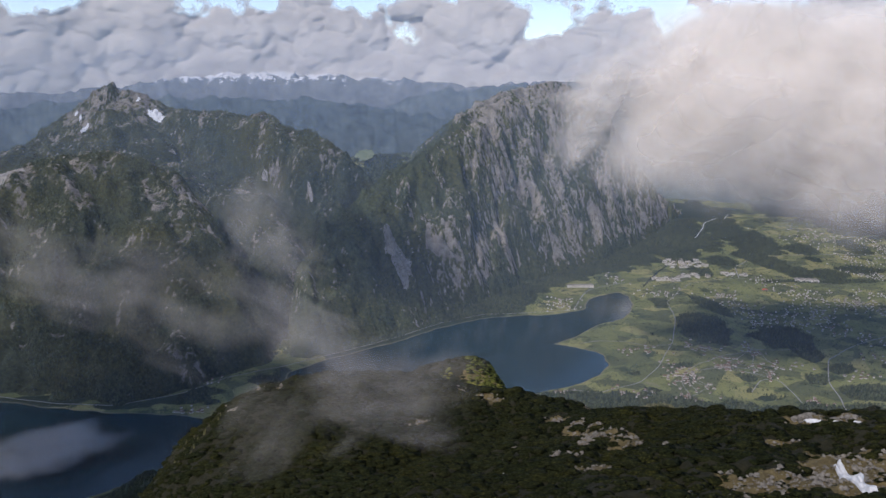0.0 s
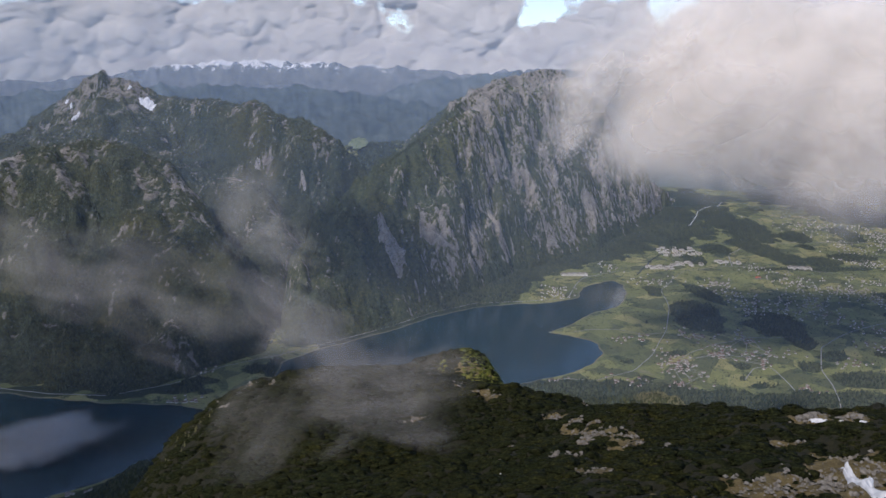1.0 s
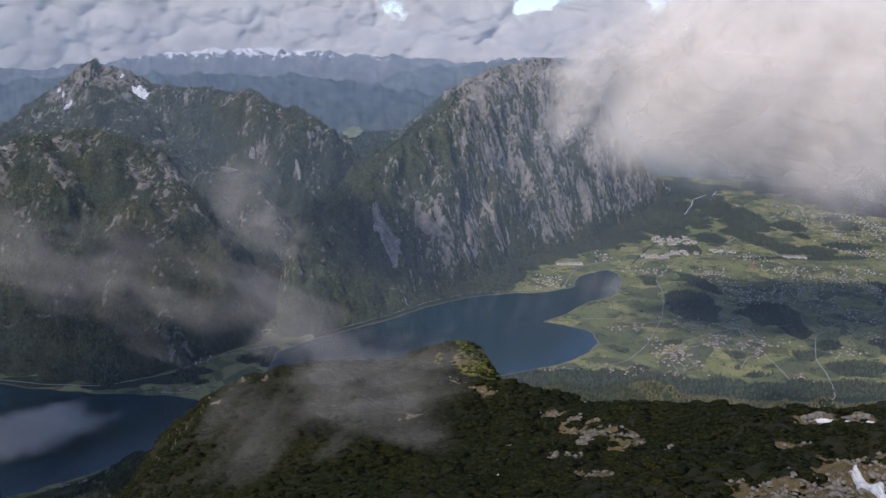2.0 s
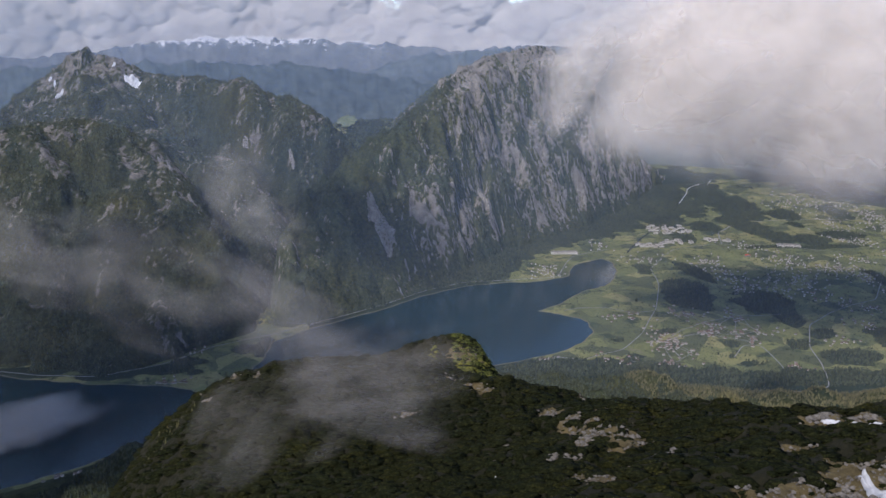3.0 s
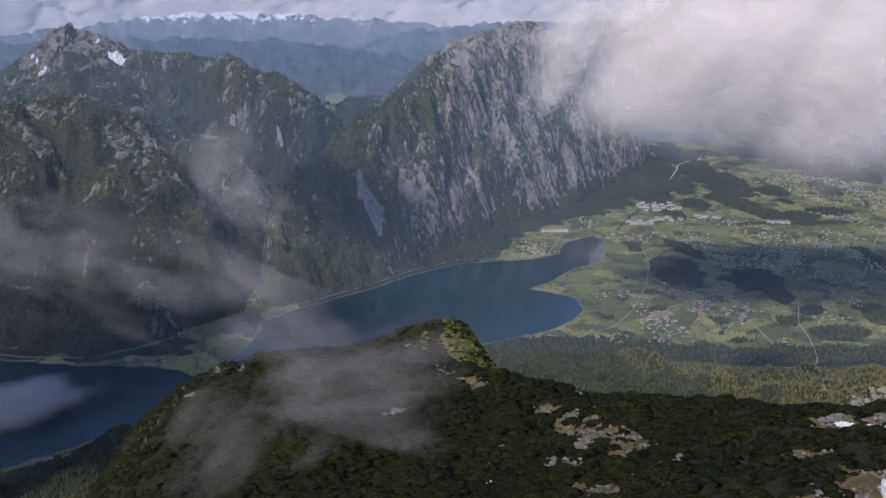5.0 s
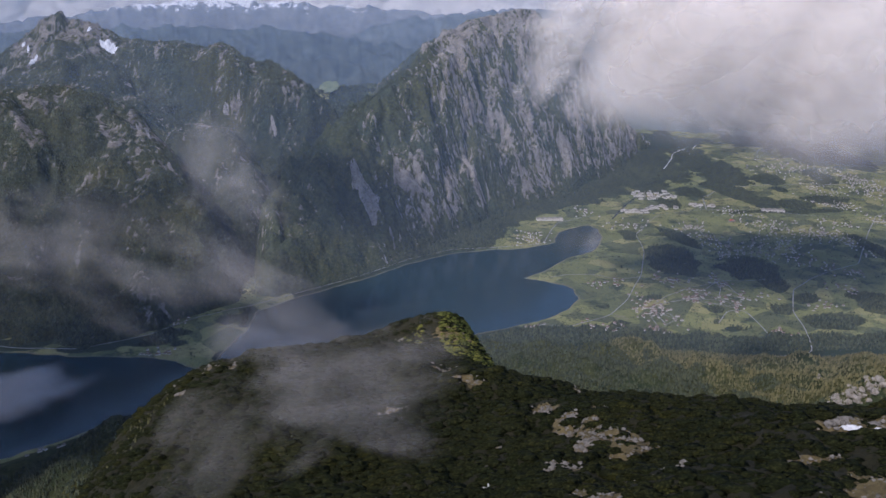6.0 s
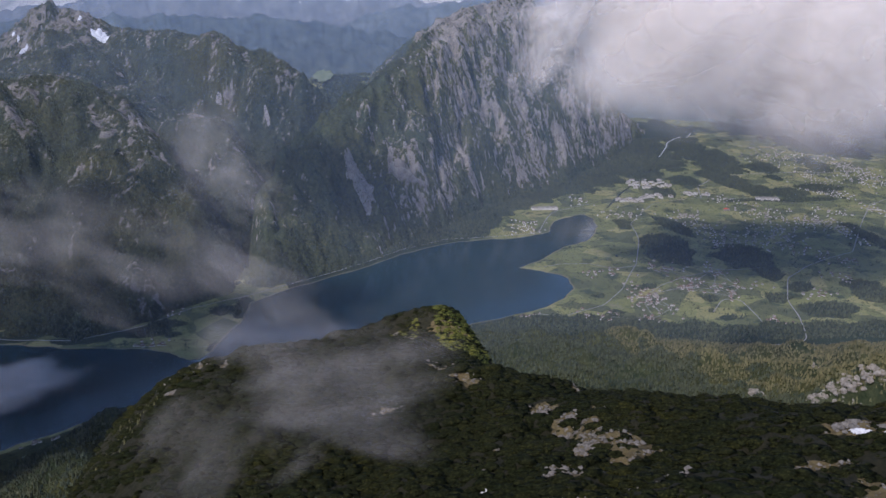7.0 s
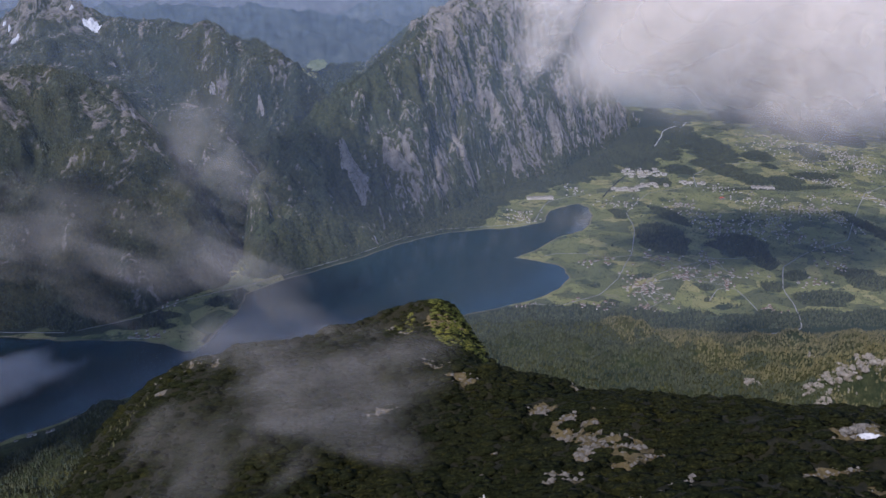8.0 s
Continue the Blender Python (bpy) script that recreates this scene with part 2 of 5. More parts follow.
# valley floor: meadows, mown fields, thickets and shallows
M_VALLEY, nodes, links, p = material("valley_meadows")
pos = place_of(nodes)
warp = nodes.new("ShaderNodeVectorMath")
warp.operation = "ADD"
nz = nodes.new("ShaderNodeTexNoise")
nz.inputs["Scale"].default_value = 0.012
links.new(pos, nz.inputs["Vector"])
sc = nodes.new("ShaderNodeVectorMath")
sc.operation = "SCALE"
sc.inputs["Scale"].default_value = 24
links.new(nz.outputs["Color"], sc.inputs[0])
links.new(pos, warp.inputs[0])
links.new(sc.outputs[0], warp.inputs[1])
cells = nodes.new("ShaderNodeTexVoronoi")
cells.inputs["Scale"].default_value = 0.022
links.new(warp.outputs[0], cells.inputs["Vector"])
tone = nodes.new("ShaderNodeSeparateColor")
links.new(cells.outputs["Color"], tone.inputs[0])
field = ramp(nodes, links, tone.outputs[0], [(0.0, (0.070, 0.080, 0.042)), (0.4, (0.112, 0.124, 0.051)), (0.7, (0.156, 0.162, 0.063)), (1.0, (0.225, 0.205, 0.088))])
thick = ramp(nodes, links, noise_node(nodes, links, 0.018, 8, 0.72, pos), [(0.55, (0, 0, 0)), (0.62, (1, 1, 1))])
col = blend(nodes, links, thick, field, (0.034, 0.048, 0.026))
col = blend(nodes, links, 0.5, col, ramp(nodes, links, noise_node(nodes, links, 0.15, 5, 0.7, pos), [(0.3, (0.5, 0.5, 0.5)), (0.7, (1.3, 1.3, 1.2))]), "MULTIPLY")
zsep = nodes.new("ShaderNodeSeparateXYZ")
links.new(pos, zsep.inputs[0])
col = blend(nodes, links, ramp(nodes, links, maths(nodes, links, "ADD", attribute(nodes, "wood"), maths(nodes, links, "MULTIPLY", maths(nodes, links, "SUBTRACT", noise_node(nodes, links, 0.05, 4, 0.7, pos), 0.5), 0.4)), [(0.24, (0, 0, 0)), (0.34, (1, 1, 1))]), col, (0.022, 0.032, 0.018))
beach = ramp(nodes, links, maths(nodes, links, "MULTIPLY", maths(nodes, links, "ADD", zsep.outputs[2], 3.0), 0.1), [(0.30, (0.8, 0.8, 0.8)), (0.345, (0, 0, 0))])
col = blend(nodes, links, beach, col, (0.17, 0.15, 0.10))
links.new(col, p.inputs["Base Color"])
bump(nodes, links, p, noise_node(nodes, links, 0.12, 5, 0.7, pos), 0.5, 2.0)

# alpine ground: turf, soil and broken limestone
M_ALP, nodes, links, p = material("alpine_turf")
pos = place_of(nodes)
grass = ramp(nodes, links, noise_node(nodes, links, 0.7, 7, 0.7, pos), [(0.3, (0.075, 0.056, 0.024)), (0.7, (0.20, 0.155, 0.068))])
stone = ramp(nodes, links, noise_node(nodes, links, 2.2, 8, 0.7, pos), [(0.3, (0.07, 0.058, 0.045)), (0.7, (0.27, 0.24, 0.20))])
split = nodes.new("ShaderNodeSeparateXYZ")
links.new(nodes.new("ShaderNodeNewGeometry").outputs["Normal"], split.inputs[0])
open_ground = nodes.new("ShaderNodeAttribute")
open_ground.attribute_name = "scree"
rocky = maths(nodes, links, "ADD", noise_node(nodes, links, 0.16, 9, 0.75, pos), maths(nodes, links, "MULTIPLY", maths(nodes, links, "SUBTRACT", 0.85, split.outputs[2]), 0.5))
soil = blend(nodes, links, ramp(nodes, links, rocky, [(0.50, (0, 0, 0)), (0.58, (1, 1, 1))]), grass, stone)
sward = nodes.new("ShaderNodeAttribute")
sward.attribute_name = "turf"
soil = blend(nodes, links, ramp(nodes, links, maths(nodes, links, "ADD", sward.outputs["Fac"], maths(nodes, links, "MULTIPLY", noise_node(nodes, links, 0.9, 4, 0.7, pos), 0.4)), [(0.15, (0, 0, 0)), (0.3, (1, 1, 1))]), soil, grass)
# ground beneath the pines: shade between them is put into this near-black colour
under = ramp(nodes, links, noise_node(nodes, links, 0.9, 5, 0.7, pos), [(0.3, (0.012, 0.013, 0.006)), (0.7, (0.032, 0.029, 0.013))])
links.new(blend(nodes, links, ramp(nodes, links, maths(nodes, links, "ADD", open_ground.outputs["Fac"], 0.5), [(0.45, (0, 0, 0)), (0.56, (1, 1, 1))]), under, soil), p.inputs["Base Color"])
bump(nodes, links, p, noise_node(nodes, links, 1.6, 8, 0.75, pos), 0.9, 0.5)

# ---- the valley and the lake ----
LAKE = [(483, 2030), (462, 2025), (382, 1966), (358, 1874), (279, 1832), (158, 1819), (100, 1806), (-12, 1733), (-89, 1653), (-150, 1602), (-268, 1507),
        (-318, 1455), (-322, 1345), (-362, 1190), (-409, 1227), (-459, 1250), (-583, 1259), (-718, 1283), (-900, 1330), (-1300, 1250), (-1300, 800),
        (-700, 860), (-559, 946), (-500, 986), (-422, 1055), (-200, 1180), (103, 1315), (199, 1355), (268, 1392), (307, 1429), (340, 1491), (334, 1560),
        (278, 1598), (236, 1617), (292, 1652), (318, 1692), (370, 1751), (440, 1800), (470, 1850), (488, 1900), (500, 1990)]
FOOT = [(2600, 1150), (1500, 1230), (900, 1200), (640, 1190), (300, 1270), (103, 1300), (-200, 1170), (-422, 1046), (-559, 935), (-800, 800), (-1400, 700)]


def woods_hill(x, y):
    a = 13 * np.exp(-(((x - 640) / 52) ** 2 + ((y - 1790) / 125) ** 2) ** 1.5)
    return a + 9 * np.exp(-(((x - 775) / 72) ** 2 + ((y - 1655) / 62) ** 2) ** 1.5)


def valley(x, y):
    sd = signed(x, y, LAKE) + 5 * fbm(x / 45, y / 45, 3, 5)
    z = np.where(sd > 0, -0.06 * sd, np.minimum(-0.10 * sd, 2.2))
    z = z + step(0, 80, -sd) * (3 + 5 * fbm(x / 210, y / 210, 3, 9)) + woods_hill(x, y)
    z = z + step(2900, 3700, y) * step(300, -200, x) * 225 + step(2300, 4200, y) * step(200, 900, x) * 110
    return z


# ---- the mountains ----


def massif(x, y, ring, ridges, seed, rib, power, spurs, lumps):
    """Height of a mountain with a closed foot line and crest lines of known height; also the way along the nearest crest and down from it."""
    df = np.clip(signed(x, y, ring), 0, None)
    wx, wy = x + 22 * fbm(x / 110, y / 110, 4, seed + 40), y + 22 * fbm(x / 110 + 9, y / 110, 4, seed + 41)
    top, weight = 0.0, 0.0
    near, course = np.full(np.shape(x), 1e9), np.zeros(np.shape(x))
    for k, line in enumerate(ridges):
        dc, zc, along = to_line(wx, wy, line)
        w = 1.0 / (to_line(x, y, line)[0] + 9.0) ** 3
        f = df / (df + dc + 1e-6)
        side = step(0.02, 0.35, f) * step(1.0, 0.80, f)
        gully = ridged((along - 0.3 * dc) / spurs + 3.1 * k + 0.5 * fbm(x / 90, y / 90, 3, seed + 70), dc / (spurs * 2.2) + 0.4 * fbm(x / 120, y / 120, 2, seed + 71), 4, seed + k, 0.6)
        top = top + w * (zc * f ** power + rib * gully * side)
        weight = weight + w
        course = np.where(dc < near, along + 500.0 * k, course)
        near = np.minimum(near, dc)
    z = top / weight
    inner = step(0, 110, df) * step(4, 60, near)
    z = z + inner * (lumps * ridged(wx / 170, wy / 170, 4, seed + 11, 0.55) + 0.4 * lumps * ridged(wx / 60, wy / 60, 4, seed + 12, 0.6))
    return np.where(df > 0, z, -12.0) - 6 * step(30, 0, df), {"course": course, "fall": near}


def carve(z, size, rounds, strength, blur):
    """Running water cuts gullies into a height field, whose broad form is kept; also how much water runs through each cell."""
    first, (n, m) = z.copy(), z.shape
    ways = [(-1, -1), (-1, 0), (-1, 1), (0, -1), (0, 1), (1, -1), (1, 0), (1, 1)]
    dist = np.array([math.hypot(*w) * size for w in ways])
    at = np.arange(n * m).reshape(n, m)

    def broad(f):
        for axis in (0, 1):
            pad = [(blur + 1, blur) if k == axis else (0, 0) for k in (0, 1)]
            c = np.cumsum(np.pad(f, pad, mode="edge"), axis)
            f = (c[2 * blur + 1:] - c[:-2 * blur - 1] if axis == 0 else c[:, 2 * blur + 1:] - c[:, :-2 * blur - 1]) / (2 * blur + 1)
        return f
    for r in range(rounds):
        p, q = np.pad(z, 1, constant_values=1e6), np.pad(at, 1)
        drop = np.stack([(z - p[1 + i:1 + i + n, 1 + j:1 + j + m]) / d for (i, j), d in zip(ways, dist)])
        to = np.stack([q[1 + i:1 + i + n, 1 + j:1 + j + m] for i, j in ways])
        best = drop.argmax(0)
        low = np.take_along_axis(drop, best[None], 0)[0] <= 0
        rec = np.where(low, at, np.take_along_axis(to, best[None], 0)[0]).ravel().tolist()
        order = np.argsort(z.ravel()).tolist()
        area = [1.0] * (n * m)
        for i in reversed(order):
            j = rec[i]
            if j != i:
                area[j] += area[i]
        flow = np.array(area)
        cut = (strength * flow ** 0.5 / dist[best].ravel()).tolist()
        h = z.ravel().tolist()
        for i in order:
            j = rec[i]
            if j != i:
                h[i] = (h[i] + cut[i] * h[j]) / (1 + cut[i])
        z = np.array(h).reshape(n, m)
        p = np.pad(z, 1, mode="edge")
        z = z + 0.06 * (p[2:, 1:-1] + p[:-2, 1:-1] + p[1:-1, 2:] + p[1:-1, :-2] - 4 * z)
        z = z + 0.9 * broad(first - z)
    return z, np.log2(flow.reshape(n, m))


def carved(form, xs, ys, size, rounds, strength, blur):
    """A mountain's height and surface values as functions of x and y, from its form once the water has cut it."""
    X, Y = np.meshgrid(xs, ys)
    z0, extra = form(X, Y)
    z, flow = carve(z0 + (z0 > -11) * (2.2 * fbm(X / 11, Y / 11, 3, 77, 0.7) + 20 * fbm(X / 80, Y / 80, 4, 79, 0.55)), size, rounds, strength, blur)
    keep = step(4, 34, extra["fall"]) * (z0 > -11)
    z = z0 + (z - z0) * keep
    grids = {"height": z, "flow": flow, **extra}

    def value(key, x, y):
        g = grids[key]
        u = np.clip((np.asarray(x, float) - xs[0]) / (xs[1] - xs[0]), 0, len(xs) - 1.001)
        v = np.clip((np.asarray(y, float) - ys[0]) / (ys[1] - ys[0]), 0, len(ys) - 1.001)
        i, j = u.astype(int), v.astype(int)
        a, b = u - i, v - j
        return (g[j, i] * (1 - a) + g[j, i + 1] * a) * (1 - b) + (g[j + 1, i] * (1 - a) + g[j + 1, i + 1] * a) * b
    return lambda x, y: value("height", x, y), lambda x, y: {k: value(k, x, y) for k in grids}


C_RING = [(1000, 3100), (922, 2964), (728, 2652), (560, 2440), (383, 2245), (231, 2118), (105, 1890), (-65, 1712), (-187, 1597), (-285, 1495), (-335, 1520),
          (-400, 1800), (-350, 2050), (-270, 2300), (-230, 2600), (-220, 2900), (-120, 3120), (200, 3250), (700, 3250)]
C_RIDGES = [[(940, 3010, 10), (897, 2975, 30), (793, 2945, 160), (715, 2915, 262), (568, 2860, 455), (453, 2810, 556), (389, 2780, 566), (280, 2700, 553), (157, 2600, 518),
             (86, 2450, 476), (55, 2280, 448), (-43, 2150, 392), (-134, 2060, 341), (-204, 1980, 284), (-267, 1880, 222), (-292, 1800, 178), (-300, 1690, 120)],
            [(280, 2700, 545), (200, 2950, 505), (28, 2930, 432), (-98, 2880, 330)]]
L_RING = [(-2400, 1360), (-1500, 1300), (-900, 1338), (-718, 1292), (-600, 1272), (-527, 1300), (-443, 1405), (-365, 1490), (-350, 1800), (-305, 2000), (-240, 2150), (-150, 2330), (-200, 2800), (-900, 3050), (-2400, 2900)]
L_RIDGES = [[(-2300, 2500, 300), (-1455, 2500, 340), (-1338, 2500, 386), (-1262, 2550, 464), (-1175, 2600, 526), (-1105, 2600, 572), (-1023, 2600, 536), (-923, 2600, 489), (-820, 2570, 478),
             (-720, 2550, 481), (-657, 2520, 461), (-567, 2450, 482), (-470, 2400, 430), (-392, 2350, 426), (-301, 2310, 370), (-225, 2300, 300)],
            [(-1900, 1800, 330), (-1300, 1750, 350), (-1028, 1750, 369), (-945, 1800, 399), (-832, 1850, 411), (-738, 1850, 390), (-657, 1800, 330), (-564, 1700, 250), (-494, 1600, 180), (-448, 1500, 100)],
            [(-1050, 2540, 500), (-900, 2350, 345), (-623, 2190, 262), (-480, 2040, 195), (-400, 1900, 120)]]


def centre(x, y):
    z, extra = massif(x, y, C_RING, C_RIDGES, 31, 38.0, 1.15, 135.0, 14.0)
    extra["wooded"] = np.maximum(step(-20, -190, x + 0.35 * (z - 250)) , 0.7 * step(70, 20, z)) * step(470, 420, z)
    extra["wooded"] = np.maximum(extra["wooded"], 0.75 * step(200, 60, extra["fall"]) * step(150, 20, x))
    return z, extra


def left(x, y):
    z, extra = massif(x, y, L_RING, L_RIDGES, 57, 16.0, 1.05, 230.0, 16.0)
    extra["wooded"] = step(330, 150, z)
    return z, extra


CUT_XS, CUT_YS = np.arange(-405, 1010, 4.2), np.arange(1480, 3260, 4.2)
centre_broad, centre_values = carved(centre, CUT_XS, CUT_YS, 4.2, 8, 0.11, 14)
left_broad, left_values = carved(left, np.arange(-2380, -150, 6.5), np.arange(1262, 3000, 6.5), 6.5, 10, 0.16, 14)


def crag_lines(x, y, v, seed, wide):
    """Broken ribs of rock that run down the fall line, with gaps where trees stand."""
    s = (v["course"] - 0.3 * v["fall"]) / wide + 0.9 * fbm(x / 70, y / 70, 4, seed, 0.6)
    ribs = ridged(s, v["fall"] / (wide * 2.6) + 0.8 * fbm(x / 45, y / 45, 3, seed + 3), 4, seed + 5, 0.65)
    broad = fbm((v["course"] - 0.3 * v["fall"]) / 46 + 0.4 * fbm(x / 60, y / 60, 2, seed + 8), v["fall"] / 85, 5, seed + 11, 0.68)
    return 0.20 + 0.20 * ribs + 0.60 * broad + 0.55 * fbm(x / 10, y / 10, 3, seed + 17, 0.75)


def centre_surface(x, y):
    v = centre_values(x, y)
    rock = 0.07 + crag_lines(x, y, v, 211, 24.0) - 0.8 * v["wooded"] + 0.22 * step(380, 520, v["height"])
    return {"rock": rock, "scree": 0.11 * (v["flow"] - 3.4) * step(60, 160, v["height"]) * (1 - v["wooded"]) + 0.3 * fbm(x / 30, y / 30, 3, 219) - 0.1}


L_BARE = [(-1000, 1738, 60, 50, 0.75), (-860, 1700, 90, 50, 0.25), (-640, 1800, 10, 40, 0.4), (-618, 1770, 8, 30, 0.4), (-398, 2230, 14, 22, 0.4), (-420, 2260, 60, 60, 0.2),
          (-520, 2300, 18, 18, 0.5), (-1110, 2590, 120, 120, 0.45), (-980, 2560, 90, 60, 0.35), (-1200, 2500, 60, 120, 0.4), (-560, 1560, 60, 60, 0.15)]


def left_surface(x, y):
    v = left_values(x, y)
    rock = -0.40 + 1.05 * crag_lines(x, y, v, 251, 36.0) - 0.2 * v["wooded"]
    for cx, cy, rx, ry, more in L_BARE:
        rock = rock + more * np.exp(-((x - cx) / rx) ** 2 - ((y - cy) / ry) ** 2)
    return {"rock": rock, "scree": 0.08 * (v["flow"] - 6.5) * step(150, 300, v["height"]) + 0.3 * fbm(x / 30, y / 30, 3, 259) - 0.12}


def centre_height(x, y):
    z = centre_broad(x, y)
    r = centre_surface(x, y)["rock"]
    return z + (z > -8) * (4.0 * step(0.3, 0.8, r) + 1.8 * fbm(x / 7, y / 7, 3, 222, 0.6))


def left_height(x, y):
    z = left_broad(x, y)
    z = z + (13 * ridged(x / 46, y / 70, 4, 268, 0.6) - 14) * np.exp(-((x + 1110) / 130) ** 2 - ((y - 2590) / 90) ** 2)
    return z + (z > -8) * (3.0 * fbm(x / 26, y / 26, 4, 262, 0.6) + 3.0 * step(0.35, 0.8, left_surface(x, y)["rock"]))


def foot_depth(x, y):
    d = to_line(x, y, FOOT)[0]
    ring = FOOT + [(-1400, -3000), (2600, -3000)]
    return np.where(inside(x, y, ring), d, -d)


def foot_height(x, y):
    d = foot_depth(x, y)
    z = 0.30 * np.clip(d, 0, 450) + 0.14 * np.clip(d - 450, 0, 450) + 0.75 * np.clip(d - 900, 0, 300)
    z = z + step(0, 120, d) * (30 * fbm(x / 140, y / 140, 4, 71) + 9 * ridged(x / 90, y / 160, 3, 77))
    z = z + 46 * np.exp(-((x - 640) / 150) ** 2 - ((y - 800) / 60) ** 2) + 30 * np.exp(-((x + 470) / 120) ** 2 - ((y - 600) / 120) ** 2)
    return np.where(d > 0, z, -10.0)


CRAGS = [(481, 739, 62, 13, 18), (560, 770, 50, 12, 18), (620, 745, 60, 20, 10), (430, 700, 26, 9, 25), (500, 840, 22, 7, 20), (400, 790, 14, 6, 20), (560, 690, 50, 12, 15), (640, 840, 26, 8, 15)]


def crags(x, y):
    out = np.full(np.shape(x), -2.0)
    for cx, cy, rx, ry, turn in CRAGS:
        c, q = math.cos(radians(turn)), math.sin(radians(turn))
        out = np.maximum(out, 1 - np.hypot(((x - cx) * c + (y - cy) * q) / rx, ((y - cy) * c - (x - cx) * q) / ry))
    return out + 0.45 * fbm(x / 16, y / 16, 3, 19)


def shore_meadow(x, y):
    return step(-360, -420, x) * step(75, 45, foot_depth(x, y) + 25 * fbm(x / 60, y / 60, 3, 74))


mountain_c = sheet("limestone_mountain", np.arange(-405, 1008, 3.1), np.arange(1480, 3255, 3.3), centre_height, M_CENTRE, lambda x, y, z: z > -11, scree=centre_surface)
tagged(mountain_c, "steep grey limestone mountain with gullies above the lake", "mountain")
mountain_l = sheet("wooded_mountain", np.concatenate([np.arange(-2380, -1500, 16.0), np.arange(-1496, -150, 4.4)]), np.concatenate([np.arange(1264, 2660, 4.4), np.arange(2672, 3000, 16.0)]), left_height, M_LEFT, lambda x, y, z: z > -11, scree=left_surface)
tagged(mountain_l, "dark wooded mountain massif with a rocky peak and snow", "mountain")
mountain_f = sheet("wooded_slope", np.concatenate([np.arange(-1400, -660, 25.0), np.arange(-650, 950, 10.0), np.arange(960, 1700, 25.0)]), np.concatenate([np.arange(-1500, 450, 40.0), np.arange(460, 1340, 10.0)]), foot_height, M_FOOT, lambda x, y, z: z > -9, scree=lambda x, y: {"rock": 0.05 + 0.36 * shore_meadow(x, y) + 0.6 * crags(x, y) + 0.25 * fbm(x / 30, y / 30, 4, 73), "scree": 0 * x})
tagged(mountain_f, "sunlit wooded lower slope with pale rock bands", "mountain slope")

# ---- the shoulder in front ----
SPOTS = [(40, 78, 535), (52, 82, 533.6), (60, 103, 531), (43, 125, 522.3), (53, 125, 522), (32, 113, 523), (15, 111, 520), (9, 118, 515), (22, 123, 518.5), (8, 157, 512),
         (3, 172, 507), (-8, 149, 509), (28, 150, 511.5), (-87, 219, 472), (-104, 250, 446), (-140, 299, 396), (-51, 178, 505), (-66, 195, 492), (-30, 120, 511), (20, 60, 537), (-60, 90, 500), (90, 90, 531),
         (-7, 286, 460), (9, 292, 471), (-22, 288, 463), (23, 292, 457), (33, 270, 455), (23, 200, 486), (-40, 275, 464), (-45, 228, 482), (-5, 230, 486), (-100, 150, 455), (-85, 169, 475), (-72, 146, 491), (0, 20, 525), (100, 20, 530), (-110, 20, 480)]
ALP_RING = [(-120, -40), (-112, 60), (-100, 150), (-92, 215), (-102, 248), (-136, 300), (-138, 308), (-100, 262), (-78, 245), (-60, 255), (-45, 300), (-10, 315), (25, 312), (36, 285),
            (30, 230), (38, 175), (55, 145), (90, 128), (150, 110), (170, -40), (60, -120), (-100, -120)]


def spot_weights():
    p = np.array(SPOTS, float)
    d = np.hypot(p[:, None, 0] - p[None, :, 0], p[:, None, 1] - p[None, :, 1])
    n = len(p)
    a = np.zeros((n + 3, n + 3))
    a[:n, :n] = d * d * np.log(d + 1e-9) + 40 * np.eye(n)
    a[:n, n:] = np.c_[np.ones(n), p[:, :2]]
    a[n:, :n] = a[:n, n:].T
    return p, np.linalg.solve(a, np.r_[p[:, 2], 0, 0, 0])


SPOT_P, SPOT_W = spot_weights()


def alp_base(x, y):
    z = SPOT_W[-3] + SPOT_W[-2] * x + SPOT_W[-1] * y
    for p, w in zip(SPOT_P, SPOT_W):
        d = np.hypot(x - p[0], y - p[1])
        z = z + w * d * d * np.log(d + 1e-9)
    return z


def alp_height(x, y):
    sd = signed(x, y, ALP_RING)
    z = alp_base(x, y) - 0.5 * np.clip(60 - y, 0, None)
    z = z + 1.6 * fbm(x / 14, y / 14, 5, 91, 0.55) + 0.7 * ridged(x / 5, y / 5, 3, 95)
    out = np.clip(14 - sd, 0, None)
    return z - (0.03 * out ** 2 + 0.6 * out) * (1 + 1.2 * step(-50, -80, x) * step(120, 170, y))


BARE = [(24.4, 131.5, 2.4, 1.9), (21.4, 138.8, 2.0, 2.8), (22.8, 127, 2.0, 2.6), (23.3, 113.5, 1.9, 3.6), (17.5, 108.3, 2.6, 1.2), (20.4, 105.2, 2.8, 0.8), (14.5, 105, 2.4, 0.9), (8.7, 154.6, 1.5, 1.6), (2.4, 169.5, 2.2, 1.5),
        (-8, 149, 1.3, 1), (-7.6, 284.5, 2.5, 2.5), (-4.6, 276, 2.6, 2), (11.3, 124.8, 1.3, 0.8), (17.8, 142.8, 1.1, 0.8), (45, 76, 11, 4.5), (53, 82, 6, 6), (57, 102.2, 3.2, 1.6), (62.5, 101, 3.2, 1.5), (48, 93.7, 5, 0.7),
        (43.6, 92.2, 2.5, 0.6), (30.5, 154, 1.0, 2.0), (-53, 182, 2, 3), (-66, 195, 2.5, 4), (-87, 219, 4, 5), (-69, 175, 2, 3), (-59, 173, 1.6, 2), (-47, 178, 2, 3), (-31, 178.6, 1.5, 0.7), (11, 284, 5, 4), (21, 90, 2.4, 2), (17.7, 95, 1.6, 1.4)]
